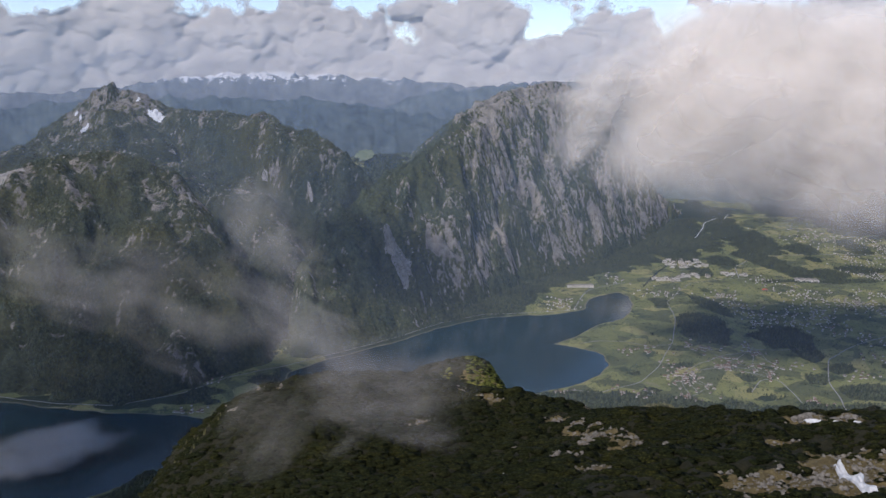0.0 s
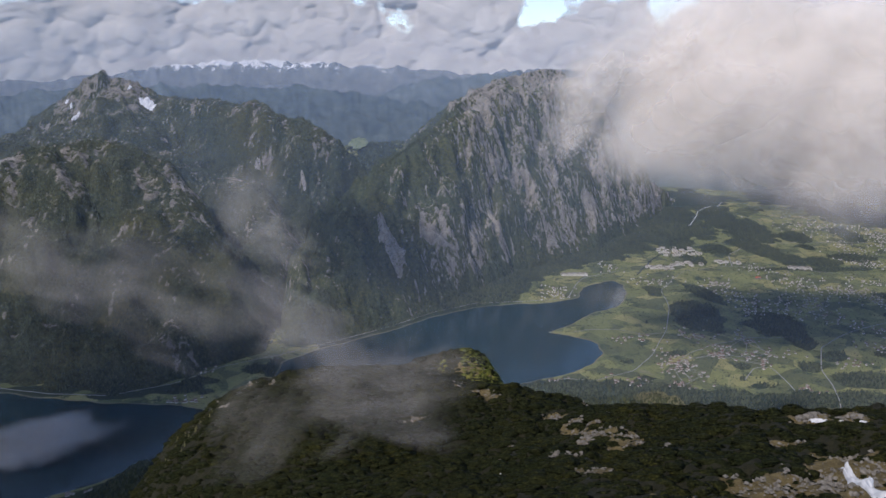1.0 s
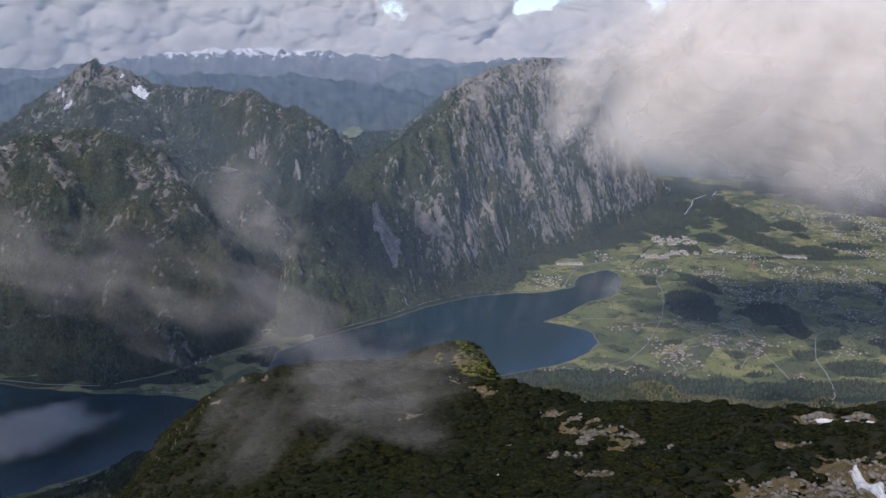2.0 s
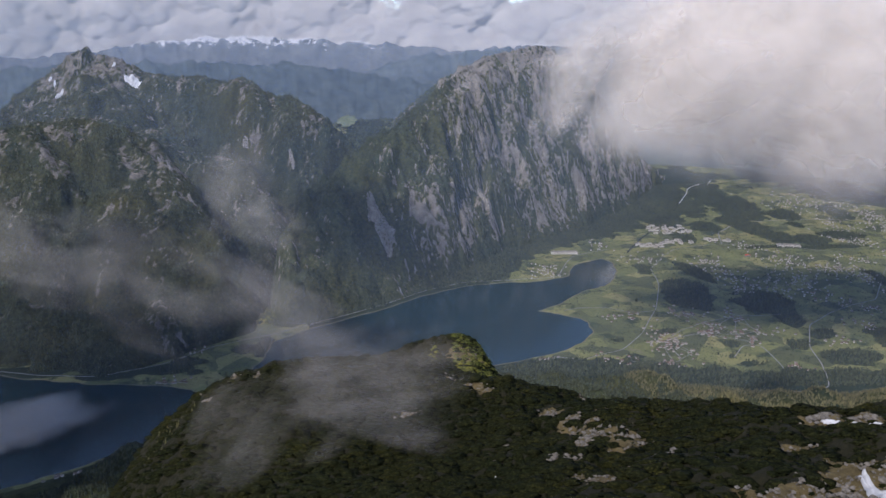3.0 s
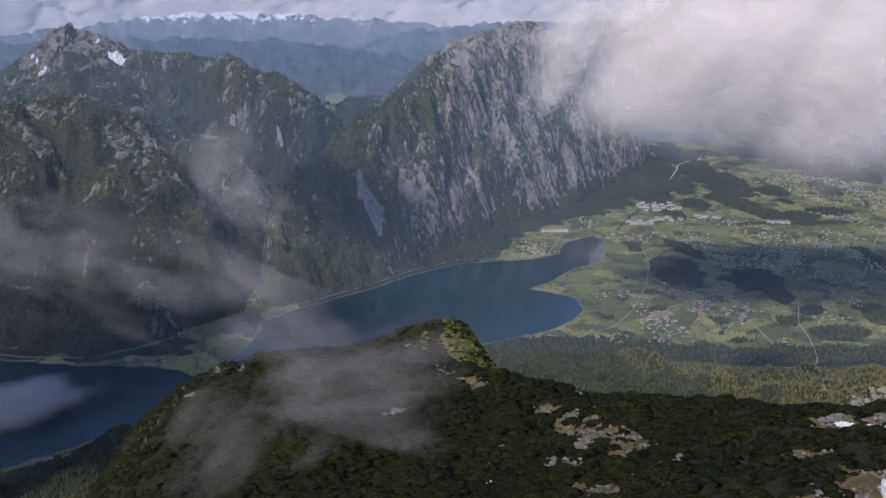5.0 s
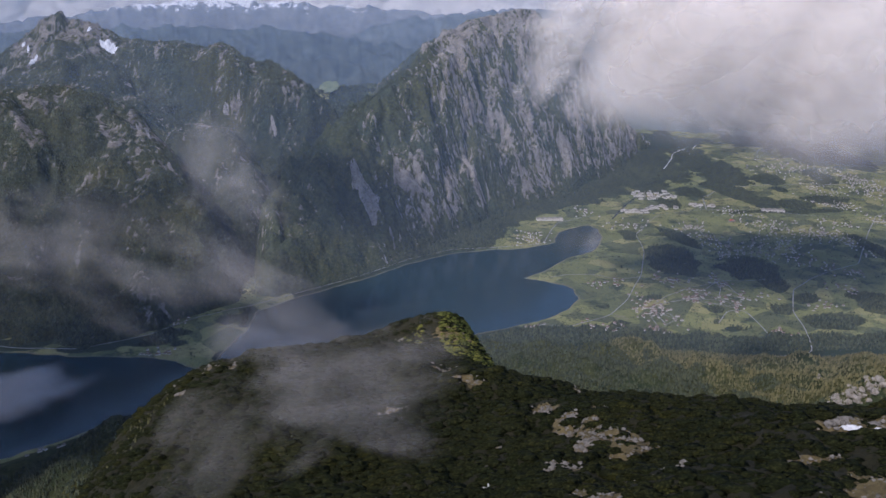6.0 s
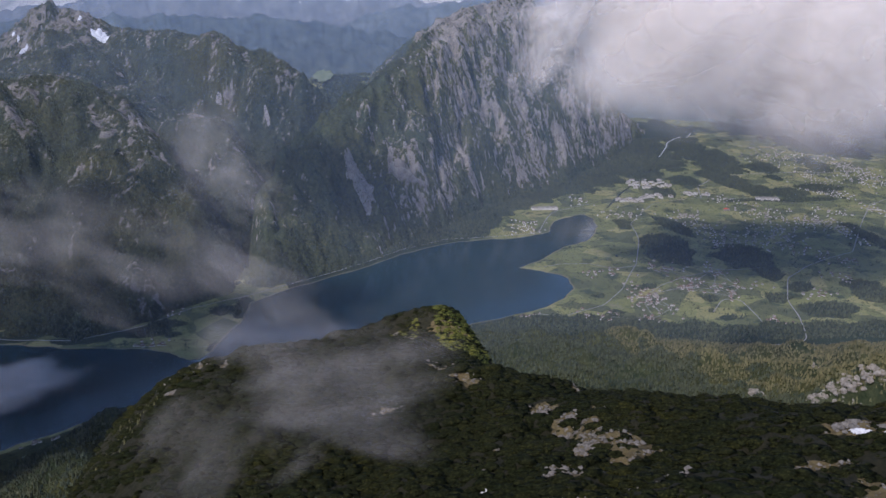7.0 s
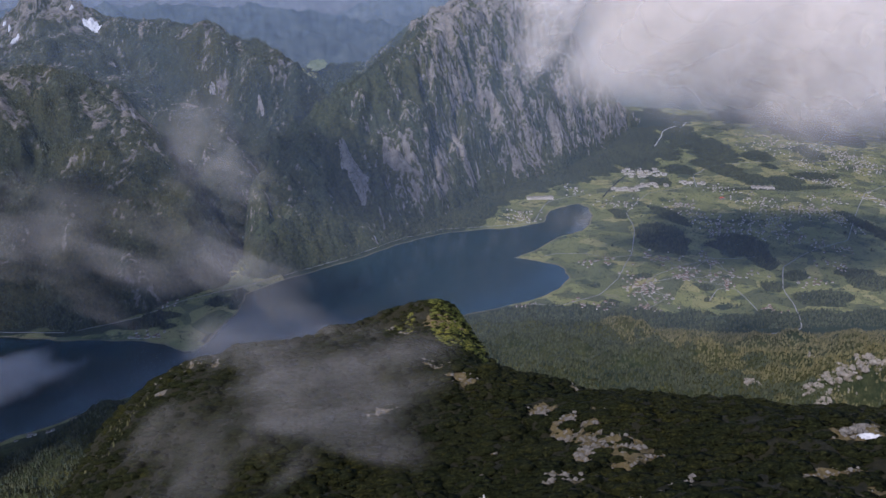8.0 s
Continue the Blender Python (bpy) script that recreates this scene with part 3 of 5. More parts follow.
TURF = [(29.8, 131.8, 1.3, 2.2), (27.3, 126.5, 1.4, 2.6), (25.6, 122.3, 1.6, 2.4), (26.5, 117, 3.0, 2.4), (30.5, 113.7, 3.4, 2.3), (32.9, 111, 2.2, 1.4), (28.9, 109, 2.4, 1.2), (57.5, 79.5, 4.5, 6.5), (6.8, 157.6, 2.6, 1.8), (44, 92.4, 3, 0.8), (49, 93.8, 4, 0.7), (12, 283, 5, 4)]


def patches(x, y, spots):
    out = np.full(np.shape(x), -2.0)
    for cx, cy, rx, ry in spots:
        out = np.maximum(out, 1 - np.hypot((x - cx) / rx, (y - cy) / ry))
    return out


def turf(x, y):
    return patches(x, y, TURF) + 0.45 * fbm(x / 3.0, y / 3.0, 3, 88)


def bare(x, y):
    return patches(x, y, BARE + TURF) + 0.28 + 0.45 * fbm(x / 5.0, y / 5.0, 4, 83) + 0.6 * fbm(x / 1.5, y / 1.5, 3, 85) + 0.25 * step(0.35, 0.6, fbm(x / 16, y / 16, 4, 87)) - 0.1 - 0.3 * step(0, -30, x)


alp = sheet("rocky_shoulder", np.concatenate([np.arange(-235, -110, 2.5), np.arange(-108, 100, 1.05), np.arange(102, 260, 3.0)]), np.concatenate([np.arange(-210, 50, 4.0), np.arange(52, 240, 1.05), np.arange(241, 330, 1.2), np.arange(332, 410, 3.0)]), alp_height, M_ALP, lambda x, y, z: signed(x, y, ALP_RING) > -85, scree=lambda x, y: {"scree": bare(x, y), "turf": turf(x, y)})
tagged(alp, "dark alpine shoulder of turf and pale rock", "mountain ridge")

# ---- clouds ----


def cloud(name, at, size, layers, mat, label, seed, turn=0.0, tip=-35.0, grain=0.5, stretch=1.0, ragged=0.55, soft=0.45, cells=64, thin=1.0, gain=0.55):
    """A cloud of ragged layers, one behind the other, about a unit ball that is then stretched; empty parts are left out.
    grain: the size of its billows as a share of its height; stretch: how much longer they are along it."""
    base = np.linspace(-1.15, 1.15, cells)
    wide = size[0] / size[2]
    U, V = np.meshgrid(base, base)
    verts, quads, dens, count = [], [], [], 0
    for k in range(layers):
        w = -0.85 + 1.7 * (k + 0.5) / layers
        bx, bz = U * wide / (grain * stretch), V / grain
        n = fbm(bx + 0.9 * w, bz + 31.7 + 0.6 * w, 5, seed, gain) + 0.35 * fbm(bx + 2.1 * w, bz - 1.7 * w, 4, seed + 9, gain)
        d = thin * step(0.0, soft, 1 - np.sqrt(U * U + V * V + w * w) ** 1.5 + ragged * n - 0.12)
        d = d * step(1.12, 0.92, np.maximum(np.abs(U), np.abs(V)))
        depth = w + 0.08 * fbm(U * 2.2, V * 2.2, 3, seed + 20) + 0.02 * n
        a = (np.arange(cells - 1)[:, None] * cells + np.arange(cells - 1)).ravel()
        q = np.stack([a, a + 1, a + cells + 1, a + cells], 1)
        q = q[(d.ravel()[q] > 0.012).any(1)]
        used = np.unique(q)
        back = np.full(cells * cells, -1)
        back[used] = np.arange(len(used)) + count
        verts.append(np.stack([U.ravel(), depth.ravel(), V.ravel()], 1)[used])
        dens.append(d.ravel()[used])
        quads.append(back[q])
        count += len(used)
    me = mesh_from(name, np.concatenate(verts), np.concatenate(quads), mat)
    me.attributes.new("thickness", "FLOAT", "POINT").data.foreach_set("value", np.concatenate(dens).astype(np.float32))
    ob = new(name, me)
    ob.matrix_world = pose(*at, tip, turn, 0) @ Matrix.Diagonal((*size, 1))
    return tagged(ob, label, "cloud")


cloud("cloud", (640, 1315, 524), (410, 155, 258), 13, M_CLOUD, "large soft white cloud hanging over the valley", 1, 4, -35, 1.0, 1.0, 0.42, 0.5, 72, 1.0, 0.45)
cloud("cloud", (1700, 2650, 520), (720, 260, 380), 11, M_CLOUD, "large soft white cloud hanging over the valley", 12, -4, -35, 1.0, 1.0, 0.42, 0.5, 64, 1.0, 0.45)
cloud("cloud", (300, 1305, 550), (158, 94, 110), 7, M_MIST, "ragged edge of cloud against the limestone mountain", 13, -25, -35, 0.7, 1.2, 0.7, 0.9, 64, 4.2)
WISPS = [(-17, 124, 531, 20, 8, 10, 18, 1.5, 0.38, "soft grey mist drifting over the shoulder"),
         (-31, 110, 528, 14, 6, 8, -20, 1.4, 0.14, "soft grey mist drifting over the shoulder"),
         (-7, 142, 525, 13, 7, 9, 10, 1.3, 0.2, "soft grey mist drifting over the shoulder"),
         (-44, 230, 503, 35, 9, 11, 46, 2.0, 0.3, "thin slanting wisp of grey mist"),
         (-141, 330, 479, 41, 15, 19, 42, 1.8, 0.2, "thin grey wisp of mist below the peak"),
         (-106, 320, 489, 44, 15, 19, 30, 1.8, 0.17, "thin grey wisp of mist below the peak"),
         (-184, 330, 501, 40, 16, 20, 36, 1.6, 0.3, "thin grey wisp of mist below the peak"),
         (-178, 700, 452, 39, 30, 38, -20, 1.2, 0.36, "small puff of mist before the wooded mountain"),
         (-154, 720, 412, 39, 22, 28, 40, 1.4, 0.3, "small puff of mist before the wooded mountain")]
for k, (x, y, z, a, b, c, turn, stretch, thin, label) in enumerate(WISPS):
    cloud("mist", (x, y, z), (a, b, c), 9, M_MIST, label, 22 + k, turn, -25, 0.8, stretch, 1.35, 0.9, 64, 1.1 * thin, 0.56)
# no mist here: pale layers over the water imitate a reflected cloud
cloud("mist", (-605, 1075, 24), (115, 14, 125), 6, M_MIST, "pale layer imitating the reflection of a cloud in the lake", 19, 0, -90, 0.9, 1.0, 0.7, 0.9, 64, 3.2, 0.48)

# haze that fills the valley: very thin layers that rise with the ground towards the ranges, denser up the valley
M_HAZE = cloud_material("valley_haze", 0.0165, 0.0015, (0.41, 0.57, 0.83))
for k in range(10):
    hx, hy = np.meshgrid(np.linspace(-3400, 3400, 50), np.linspace(420, 4300, 50))
    n = hx.shape[1]
    a = (np.arange(49)[:, None] * n + np.arange(49)).ravel()
    hz = 60.0 * k - 250 + 0.22 * hy + 14 * fbm(hx / 600, hy / 600, 2, 900 + k)
    me = mesh_from("haze", np.stack([hx, hy, hz], -1).reshape(-1, 3), np.stack([a, a + 1, a + n + 1, a + n], 1), M_HAZE)
    me.attributes.new("thickness", "FLOAT", "POINT").data.foreach_set("value", (step(420, 1400, hy) * (0.6 + 1.5 * step(1500, 3700, hy)) * step(4300, 4000, hy)).astype(np.float32).ravel())
    tagged(new("haze", me), "thin blue summer haze filling the valley", "haze", kind="structure")

# cumulus added out of view, high above the eye, to shade slopes, valley and shoulder
for k, (x, y, z, r, thin) in enumerate([(-540, 1235, 980, 240, 1.0), (-900, 600, 960, 520, 1.6), (140, 480, 980, 110, 0.5), (-911, 270, 960, 210, 1.3), (-255, -310, 1050, 200, 0.3)]):
    cloud("cumulus", (x, y, z), (r, r * 0.25, r), 5, M_SHADE_CLOUD, "unseen cumulus cloud added to shade the ground below", 40 + k, 0, -90, 0.6, 1.0, 0.6, 0.6, 44, thin)



def far_material(name, dark, light, snow_from):
    m, nodes, links, p = material(name, 1.0)
    geo = nodes.new("ShaderNodeNewGeometry")
    zs = nodes.new("ShaderNodeSeparateXYZ")
    links.new(geo.outputs["Position"], zs.inputs[0])
    base = ramp(nodes, links, noise_node(nodes, links, 0.009, 8, 0.75, geo.outputs["Position"]), [(0.35, dark), (0.65, light)])
    high = maths(nodes, links, "ADD", maths(nodes, links, "MULTIPLY", maths(nodes, links, "SUBTRACT", zs.outputs[2], snow_from), 0.012),
                 maths(nodes, links, "MULTIPLY", maths(nodes, links, "SUBTRACT", noise_node(nodes, links, 0.02, 6, 0.75, geo.outputs["Position"]), 0.5), 3.5))
    links.new(blend(nodes, links, ramp(nodes, links, high, [(0.55, (0, 0, 0)), (0.8, (1, 1, 1))]), base, (0.55, 0.55, 0.555)), p.inputs["Base Color"])
    p.inputs["Specular IOR Level"].default_value = 0.0
    return m


# distance haze is mixed into these base colours, paler with each farther range
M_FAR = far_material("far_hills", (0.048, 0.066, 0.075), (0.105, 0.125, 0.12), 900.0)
M_FAR_HAZED = far_material("far_hazed_hills", (0.075, 0.095, 0.105), (0.135, 0.155, 0.155), 900.0)
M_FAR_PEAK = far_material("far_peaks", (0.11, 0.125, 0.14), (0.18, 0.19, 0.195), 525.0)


def far_range(name, radius, crest, rough, seed, label, foot=-30, depth=520, mat=M_FAR):
    """A range of hills along an arc about the valley, from a line of bearing (degrees, right of ahead) and crest height."""
    crest = np.array(crest, float)
    n = int((crest[-1, 0] - crest[0, 0]) * 9)
    a = np.radians(np.linspace(crest[0, 0], crest[-1, 0], n))
    top = np.interp(np.degrees(a), crest[:, 0], crest[:, 1])[None, :]
    rows = 26
    s = np.linspace(0, 1, rows)[:, None]
    arc, run = a[None, :] * radius, s * depth * 1.6
    z = foot + (top - foot) * s ** 0.8 + rough * 1.6 * ridged(arc / 260, run / 260, 5, seed, 0.55) * (0.35 + 0.65 * s)
    r = radius - depth * (1 - s) + 0 * arc
    verts = np.stack([r * np.sin(a), r * np.cos(a), z], -1).reshape(-1, 3)
    i, j = np.meshgrid(np.arange(rows - 1), np.arange(n - 1), indexing="ij")
    q = i * n + j
    ob = new(name, mesh_from(name, verts, np.stack([q, q + 1, q + n + 1, q + n], -1).reshape(-1, 4), mat))
    return tagged(ob, label, "mountain range", kind="structure")


far_range("backdrop_hills", 3900, [(-60, 430), (-34, 430), (-20, 458), (-14, 452), (-9, 442), (-6, 418), (-3, 372), (4, 330), (12, 420), (30, 470), (60, 470)], 17, 3, "wooded hills in dark haze-tinted blue beyond the valley")
far_range("backdrop_hills", 4200, [(-8, 340), (-4, 410), (-1, 480), (2, 486), (5, 512), (9, 520), (20, 505), (40, 520), (60, 520)], 15, 9, "hazy blue hills beyond the valley", 0, 450, M_FAR_HAZED)
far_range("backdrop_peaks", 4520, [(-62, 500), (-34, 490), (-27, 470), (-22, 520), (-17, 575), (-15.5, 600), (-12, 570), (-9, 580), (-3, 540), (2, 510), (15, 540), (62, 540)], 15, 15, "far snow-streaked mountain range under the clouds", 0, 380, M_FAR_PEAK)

M_BANK, nodes, links, p = material("cumulus_bank", 1.0)
pos = place_of(nodes)
out = nodes["Material Output"]
nodes.remove(p)
lit, glow, both, clear, whole = (nodes.new("ShaderNode" + k) for k in ("BsdfDiffuse", "BsdfTranslucent", "MixShader", "BsdfTransparent", "MixShader"))
tint = ramp(nodes, links, noise_node(nodes, links, 0.004, 6, 0.6, pos), [(0.3, (0.50, 0.475, 0.45)), (0.68, (0.70, 0.66, 0.615))])
links.new(tint, lit.inputs[0])
links.new(tint, glow.inputs[0])
both.inputs[0].default_value = 0.45
links.new(lit.outputs[0], both.inputs[1])
links.new(glow.outputs[0], both.inputs[2])
links.new(clear.outputs[0], whole.inputs[1])
links.new(both.outputs[0], whole.inputs[2])
links.new(whole.outputs[0], out.inputs[0])
hz = nodes.new("ShaderNodeSeparateXYZ")
links.new(pos, hz.inputs[0])
gap = maths(nodes, links, "ADD", maths(nodes, links, "MULTIPLY", maths(nodes, links, "SUBTRACT", 1045.0, hz.outputs[2]), 0.004), maths(nodes, links, "MULTIPLY", maths(nodes, links, "SUBTRACT", noise_node(nodes, links, 0.0028, 6, 0.55, pos), 0.5), 5.0))
links.new(ramp(nodes, links, gap, [(0.0, (0, 0, 0)), (0.3, (1, 1, 1))]), whole.inputs[0])


def bank():
    """Heaped clouds along the horizon: heads of many sizes that bulge out of an arc."""
    n, rows = 560, 105
    a = np.radians(np.linspace(-46, 46, n))[None, :]
    z = np.linspace(430, 1120, rows)[:, None]
    arc, up = a * 4650 + 0 * z, z + 0 * a
    arc, up = arc + 40 * fbm(arc / 180, up / 180, 3, 301), up + 30 * fbm(arc / 180, up / 180, 3, 305)
    bulge, size, deep = 0.0, 400.0, 1.0
    for k in range(5):
        su, sv = arc / size + 3.7 * k, up / (size * 0.75) + 1.3 * k
        head = np.zeros(su.shape)
        for di in (-1, 0, 1):
            for dj in (-1, 0, 1):
                iu, iv = np.floor(su) + di, np.floor(sv) + dj
                h = lattice(iu, iv, 5 + k)
                du, dv = iu + (h & 1023) / 1023.0 - su, iv + ((h >> 10) & 1023) / 1023.0 - sv
                wide = 0.55 + 0.5 * ((h >> 20) & 255) / 255.0
                head = np.maximum(head, np.sqrt(np.clip(wide * wide - du * du - dv * dv, 0, None)))
        bulge = bulge + head * deep
        size, deep = size * 0.48, deep * 0.43
    r = 4630 + (z - 430) * 0.50 - 90 * bulge
    verts = np.stack([r * np.sin(a), r * np.cos(a), z + 0 * a], -1).reshape(-1, 3)
    i, j = np.meshgrid(np.arange(rows - 1), np.arange(n - 1), indexing="ij")
    q = i * n + j
    ob = new("backdrop_clouds", mesh_from("backdrop_clouds", verts, np.stack([q, q + 1, q + n + 1, q + n], -1).reshape(-1, 4), M_BANK))
    return tagged(ob, "bank of white and grey cumulus along the horizon", "clouds", kind="structure")


bank()


# ---- woods ----


def spruces(name, x, y, z, h, material, label, seed, sides=5, slim=0.26):
    """Many conifers in one mesh: a tapered crown each, with an uneven rim."""
    rng = np.random.default_rng(seed)
    n = len(x)
    a = np.linspace(0, 2 * np.pi, sides, endpoint=False)[None, :] + rng.uniform(0, 6.3, (n, 1))
    r = (h * slim)[:, None] * rng.uniform(0.75, 1.25, (n, sides))
    low = np.stack([x[:, None] + r * np.cos(a), y[:, None] + r * np.sin(a), z[:, None] + h[:, None] * rng.uniform(0.0, 0.16, (n, sides))], -1)
    tip = np.stack([x + h * rng.uniform(-0.04, 0.04, n), y, z + h], -1)[:, None, :]
    verts = np.concatenate([low, tip], 1).reshape(-1, 3)
    k = np.arange(sides)
    tri = np.stack([k, (k + 1) % sides, np.full(sides, sides)], -1)
    faces = (np.arange(n)[:, None, None] * (sides + 1) + tri[None]).reshape(-1, 3)
    ob = new(name, mesh_from(name, verts, faces, material, False))
    return tagged(ob, label, "woods", kind="stuff")


def scatter(height, box, count, seed, steepest, hmin, hmax, extra=None, clump=60.0, bias=-0.05):
    rng = np.random.default_rng(seed)
    x, y = rng.uniform(box[0], box[1], count), rng.uniform(box[2], box[3], count)
    z = height(x, y)
    slope = np.hypot(height(x + 4, y) - z, height(x, y + 4) - z) / 4
    ok = (z > 1.5) & (slope < steepest * rng.uniform(0.75, 1.25, count)) & (fbm(x / clump, y / clump, 4, seed) > bias - 0.25 * rng.random(count))
    if extra is not None:
        ok &= extra(x, y, z)
    x, y, z = x[ok], y[ok], z[ok]
    return x, y, z - 0.5, rng.uniform(hmin, hmax, len(x))


TREELINE = 455.0


def left_trees(x, y, z):
    return (z < TREELINE + 40 * fbm(x / 70, y / 70, 3, 2)) & (x > -1.02 * y + 600) & (left_surface(x, y)["rock"] < 0.34 + 0.2 * fbm(x / 11, y / 11, 2, 12))


def centre_trees(x, y, z):
    return (z < TREELINE + 30 + 40 * fbm(x / 70, y / 70, 3, 2)) & (centre_surface(x, y)["rock"] < 0.36 + 0.2 * fbm(x / 11, y / 11, 2, 14))


spruces("woods_left", *scatter(left_height, (-1500, -200, 1266, 2600), 110000, 3, 2.6, 3.4, 6.0, left_trees, 60.0, -0.7), M_TREE, "dark spruce woods on the mountain side", 3, 4, 0.36)
spruces("woods_centre", *scatter(centre_height, (-350, 900, 1490, 2900), 170000, 4, 3.2, 2.6, 5.2, centre_trees, 60.0, -0.7), M_TREE, "dark spruce woods between limestone cliffs", 4, 4, 0.36)
for low, mat, label in ((True, M_TREE, "dark green spruce woods at the foot of the slope"), (False, M_TREE_SUNLIT, "sunlit mixed woods on the lower slope")):
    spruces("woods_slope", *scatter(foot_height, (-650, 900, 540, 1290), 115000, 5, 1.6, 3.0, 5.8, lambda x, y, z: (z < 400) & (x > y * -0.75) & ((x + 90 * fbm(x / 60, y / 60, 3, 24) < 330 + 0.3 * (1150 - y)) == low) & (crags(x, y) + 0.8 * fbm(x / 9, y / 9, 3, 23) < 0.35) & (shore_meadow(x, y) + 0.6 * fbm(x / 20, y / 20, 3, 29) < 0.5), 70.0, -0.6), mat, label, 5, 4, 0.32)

WOODS_NEAR = [(601, 1691, 61, 102), (764, 1626, 67, 91), (775, 1532, 29, 49), (934, 1417, 50, 66), (804, 1449, 33, 25), (734, 1403, 32, 26), (793, 1330, 65, 43), (487, 1467, 29, 15), (399, 1310, 31, 19),
    (460, 1255, 42, 41), (600, 1313, 22, 13), (623, 1309, 9, 8), (730, 1398, 23, 26), (594, 1401, 18, 19), (594, 1245, 46, 21), (663, 1257, 25, 36), (394, 1354, 17, 14), (263, 1308, 17, 10),
    (377, 1433, 16, 14), (-370, 1400, 22, 26), (-430, 1300, 20, 12), (-500, 1312, 70, 22), (-590, 1288, 70, 14), (-345, 1250, 14, 22), (-760, 1310, 110, 22), (-330, 1420, 20, 60), (-240, 1545, 22, 40),
    (-460, 1345, 40, 20)]
WOODS_MIDDLE = [(678, 1875, 40, 102), (370, 2226, 85, 111), (559, 1912, 22, 47), (772, 2235, 35, 62), (1063, 2233, 55, 68), (1139, 2199, 68, 58), (1262, 2246, 69, 61), (1134, 1740, 27, 138), (1082, 2122, 196, 20),
    (180, 1930, 60, 50)]
WOODS_FAR = [(499, 2328, 89, 109), (597, 2425, 115, 131), (766, 2559, 97, 199), (895, 2710, 84, 242), (884, 2365, 52, 78), (982, 2440, 31, 66), (1107, 2641, 59, 155), (1052, 2981, 74, 336), (1044, 2754, 74, 180),
    (1069, 2553, 85, 104), (1208, 2522, 58, 75), (1186, 2388, 29, 43), (1395, 2545, 46, 98), (1028, 2358, 57, 120), (1502, 2847, 102, 193), (1615, 2795, 84, 207), (1396, 3090, 148, 150), (870, 2850, 110, 90)]


def in_woods(x, y):
    out = np.zeros(np.shape(x))
    for cx, cy, rx, ry in WOODS_NEAR + WOODS_MIDDLE + WOODS_FAR:
        out = np.maximum(out, 1.22 - np.hypot((x - cx) / rx, (y - cy) / ry))
    apron = 0.95 - np.abs(signed(x, y, C_RING) + 30) / 90
    near_slope = np.where(x > 60, 0.95 + 0.013 * np.minimum(foot_depth(x, y) + 20, 0), 0)
    far = step(2750, 3100, y) * (0.3 + 0.8 * fbm(x / 190, y / 120, 3, 46))
    return np.maximum(np.maximum(out, near_slope), np.maximum(np.where(x > -230, apron, 0), far)) + 0.30 * fbm(x / 40, y / 40, 4, 44)


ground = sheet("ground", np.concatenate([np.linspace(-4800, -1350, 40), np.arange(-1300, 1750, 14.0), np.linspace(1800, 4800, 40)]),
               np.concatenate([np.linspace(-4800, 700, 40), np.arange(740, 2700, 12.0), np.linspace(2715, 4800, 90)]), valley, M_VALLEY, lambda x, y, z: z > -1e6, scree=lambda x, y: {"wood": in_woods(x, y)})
tagged(ground, "flat valley floor of green meadows and thickets", "ground", kind="structure")
water = new("water", mesh_from("water", [(-1400, 700, 0), (700, 700, 0), (700, 2100, 0), (-1400, 2100, 0)], [(0, 1, 2, 3)], M_WATER))
tagged(water, "deep blue calm mountain lake", "lake", kind="structure")

GRAVEL = [(894, 2669), (944, 2769), (975, 2830), (996, 2888), (1040, 2930), (1073, 2960)]
spruces("woods_valley", *scatter(valley, (-500, 1500, 1200, 2950), 210000, 6, 3.0, 3.5, 7.0, lambda x, y, z: (in_woods(x, y) > 0.30) & (signed(x, y, LAKE) < -6) & (to_line(x, y, GRAVEL)[0] > 9), 60.0, -0.9), M_TREE, "dark woods and thickets on the valley floor", 6, 4, 0.36)
spruces("woods_gorge", *scatter(valley, (-480, 60, 1500, 3700), 15000, 16, 3.0, 5, 9, lambda x, y, z: (np.hypot((x + 372) / 60, (y - 3650) / 130) > 1) & (y > 1540) & (signed(x, y, LAKE) < -30), 60.0, -0.9), M_TREE, "dark woods in the side valley", 16, 5, 0.5)
spruces("garden_trees", *scatter(valley, (-480, 1500, 1230, 2800), 150000, 7, 3.0, 1.5, 3.4, lambda x, y, z: (fbm(x / 20, y / 20, 4, 61, 0.75) + 0.3 * fbm(x / 150, y / 150, 2, 63) > 0.34) & (signed(x, y, LAKE) < -4), 70.0, -0.9), M_TREE, "hedges, orchards and single trees among the meadows", 7, 4, 0.45)

# ---- the settlement ----


def part(name, bm, mat, parent, label=""):
    me = bpy.data.meshes.new(name)
    bm.to_mesh(me)
    bm.free()
    me.materials.append(mat)
    ob = new(name, me)
    ob.parent = parent
    return tagged(ob, label)


def box_into(bm, x0, x1, y0, y1, z0, z1):
    v = [bm.verts.new(c) for c in ((x0, y0, z0), (x1, y0, z0), (x1, y1, z0), (x0, y1, z0), (x0, y0, z1), (x1, y0, z1), (x1, y1, z1), (x0, y1, z1))]
    for f in ((3, 2, 1, 0), (4, 5, 6, 7), (0, 1, 5, 4), (1, 2, 6, 5), (2, 3, 7, 6), (3, 0, 4, 7)):
        bm.faces.new([v[i] for i in f])


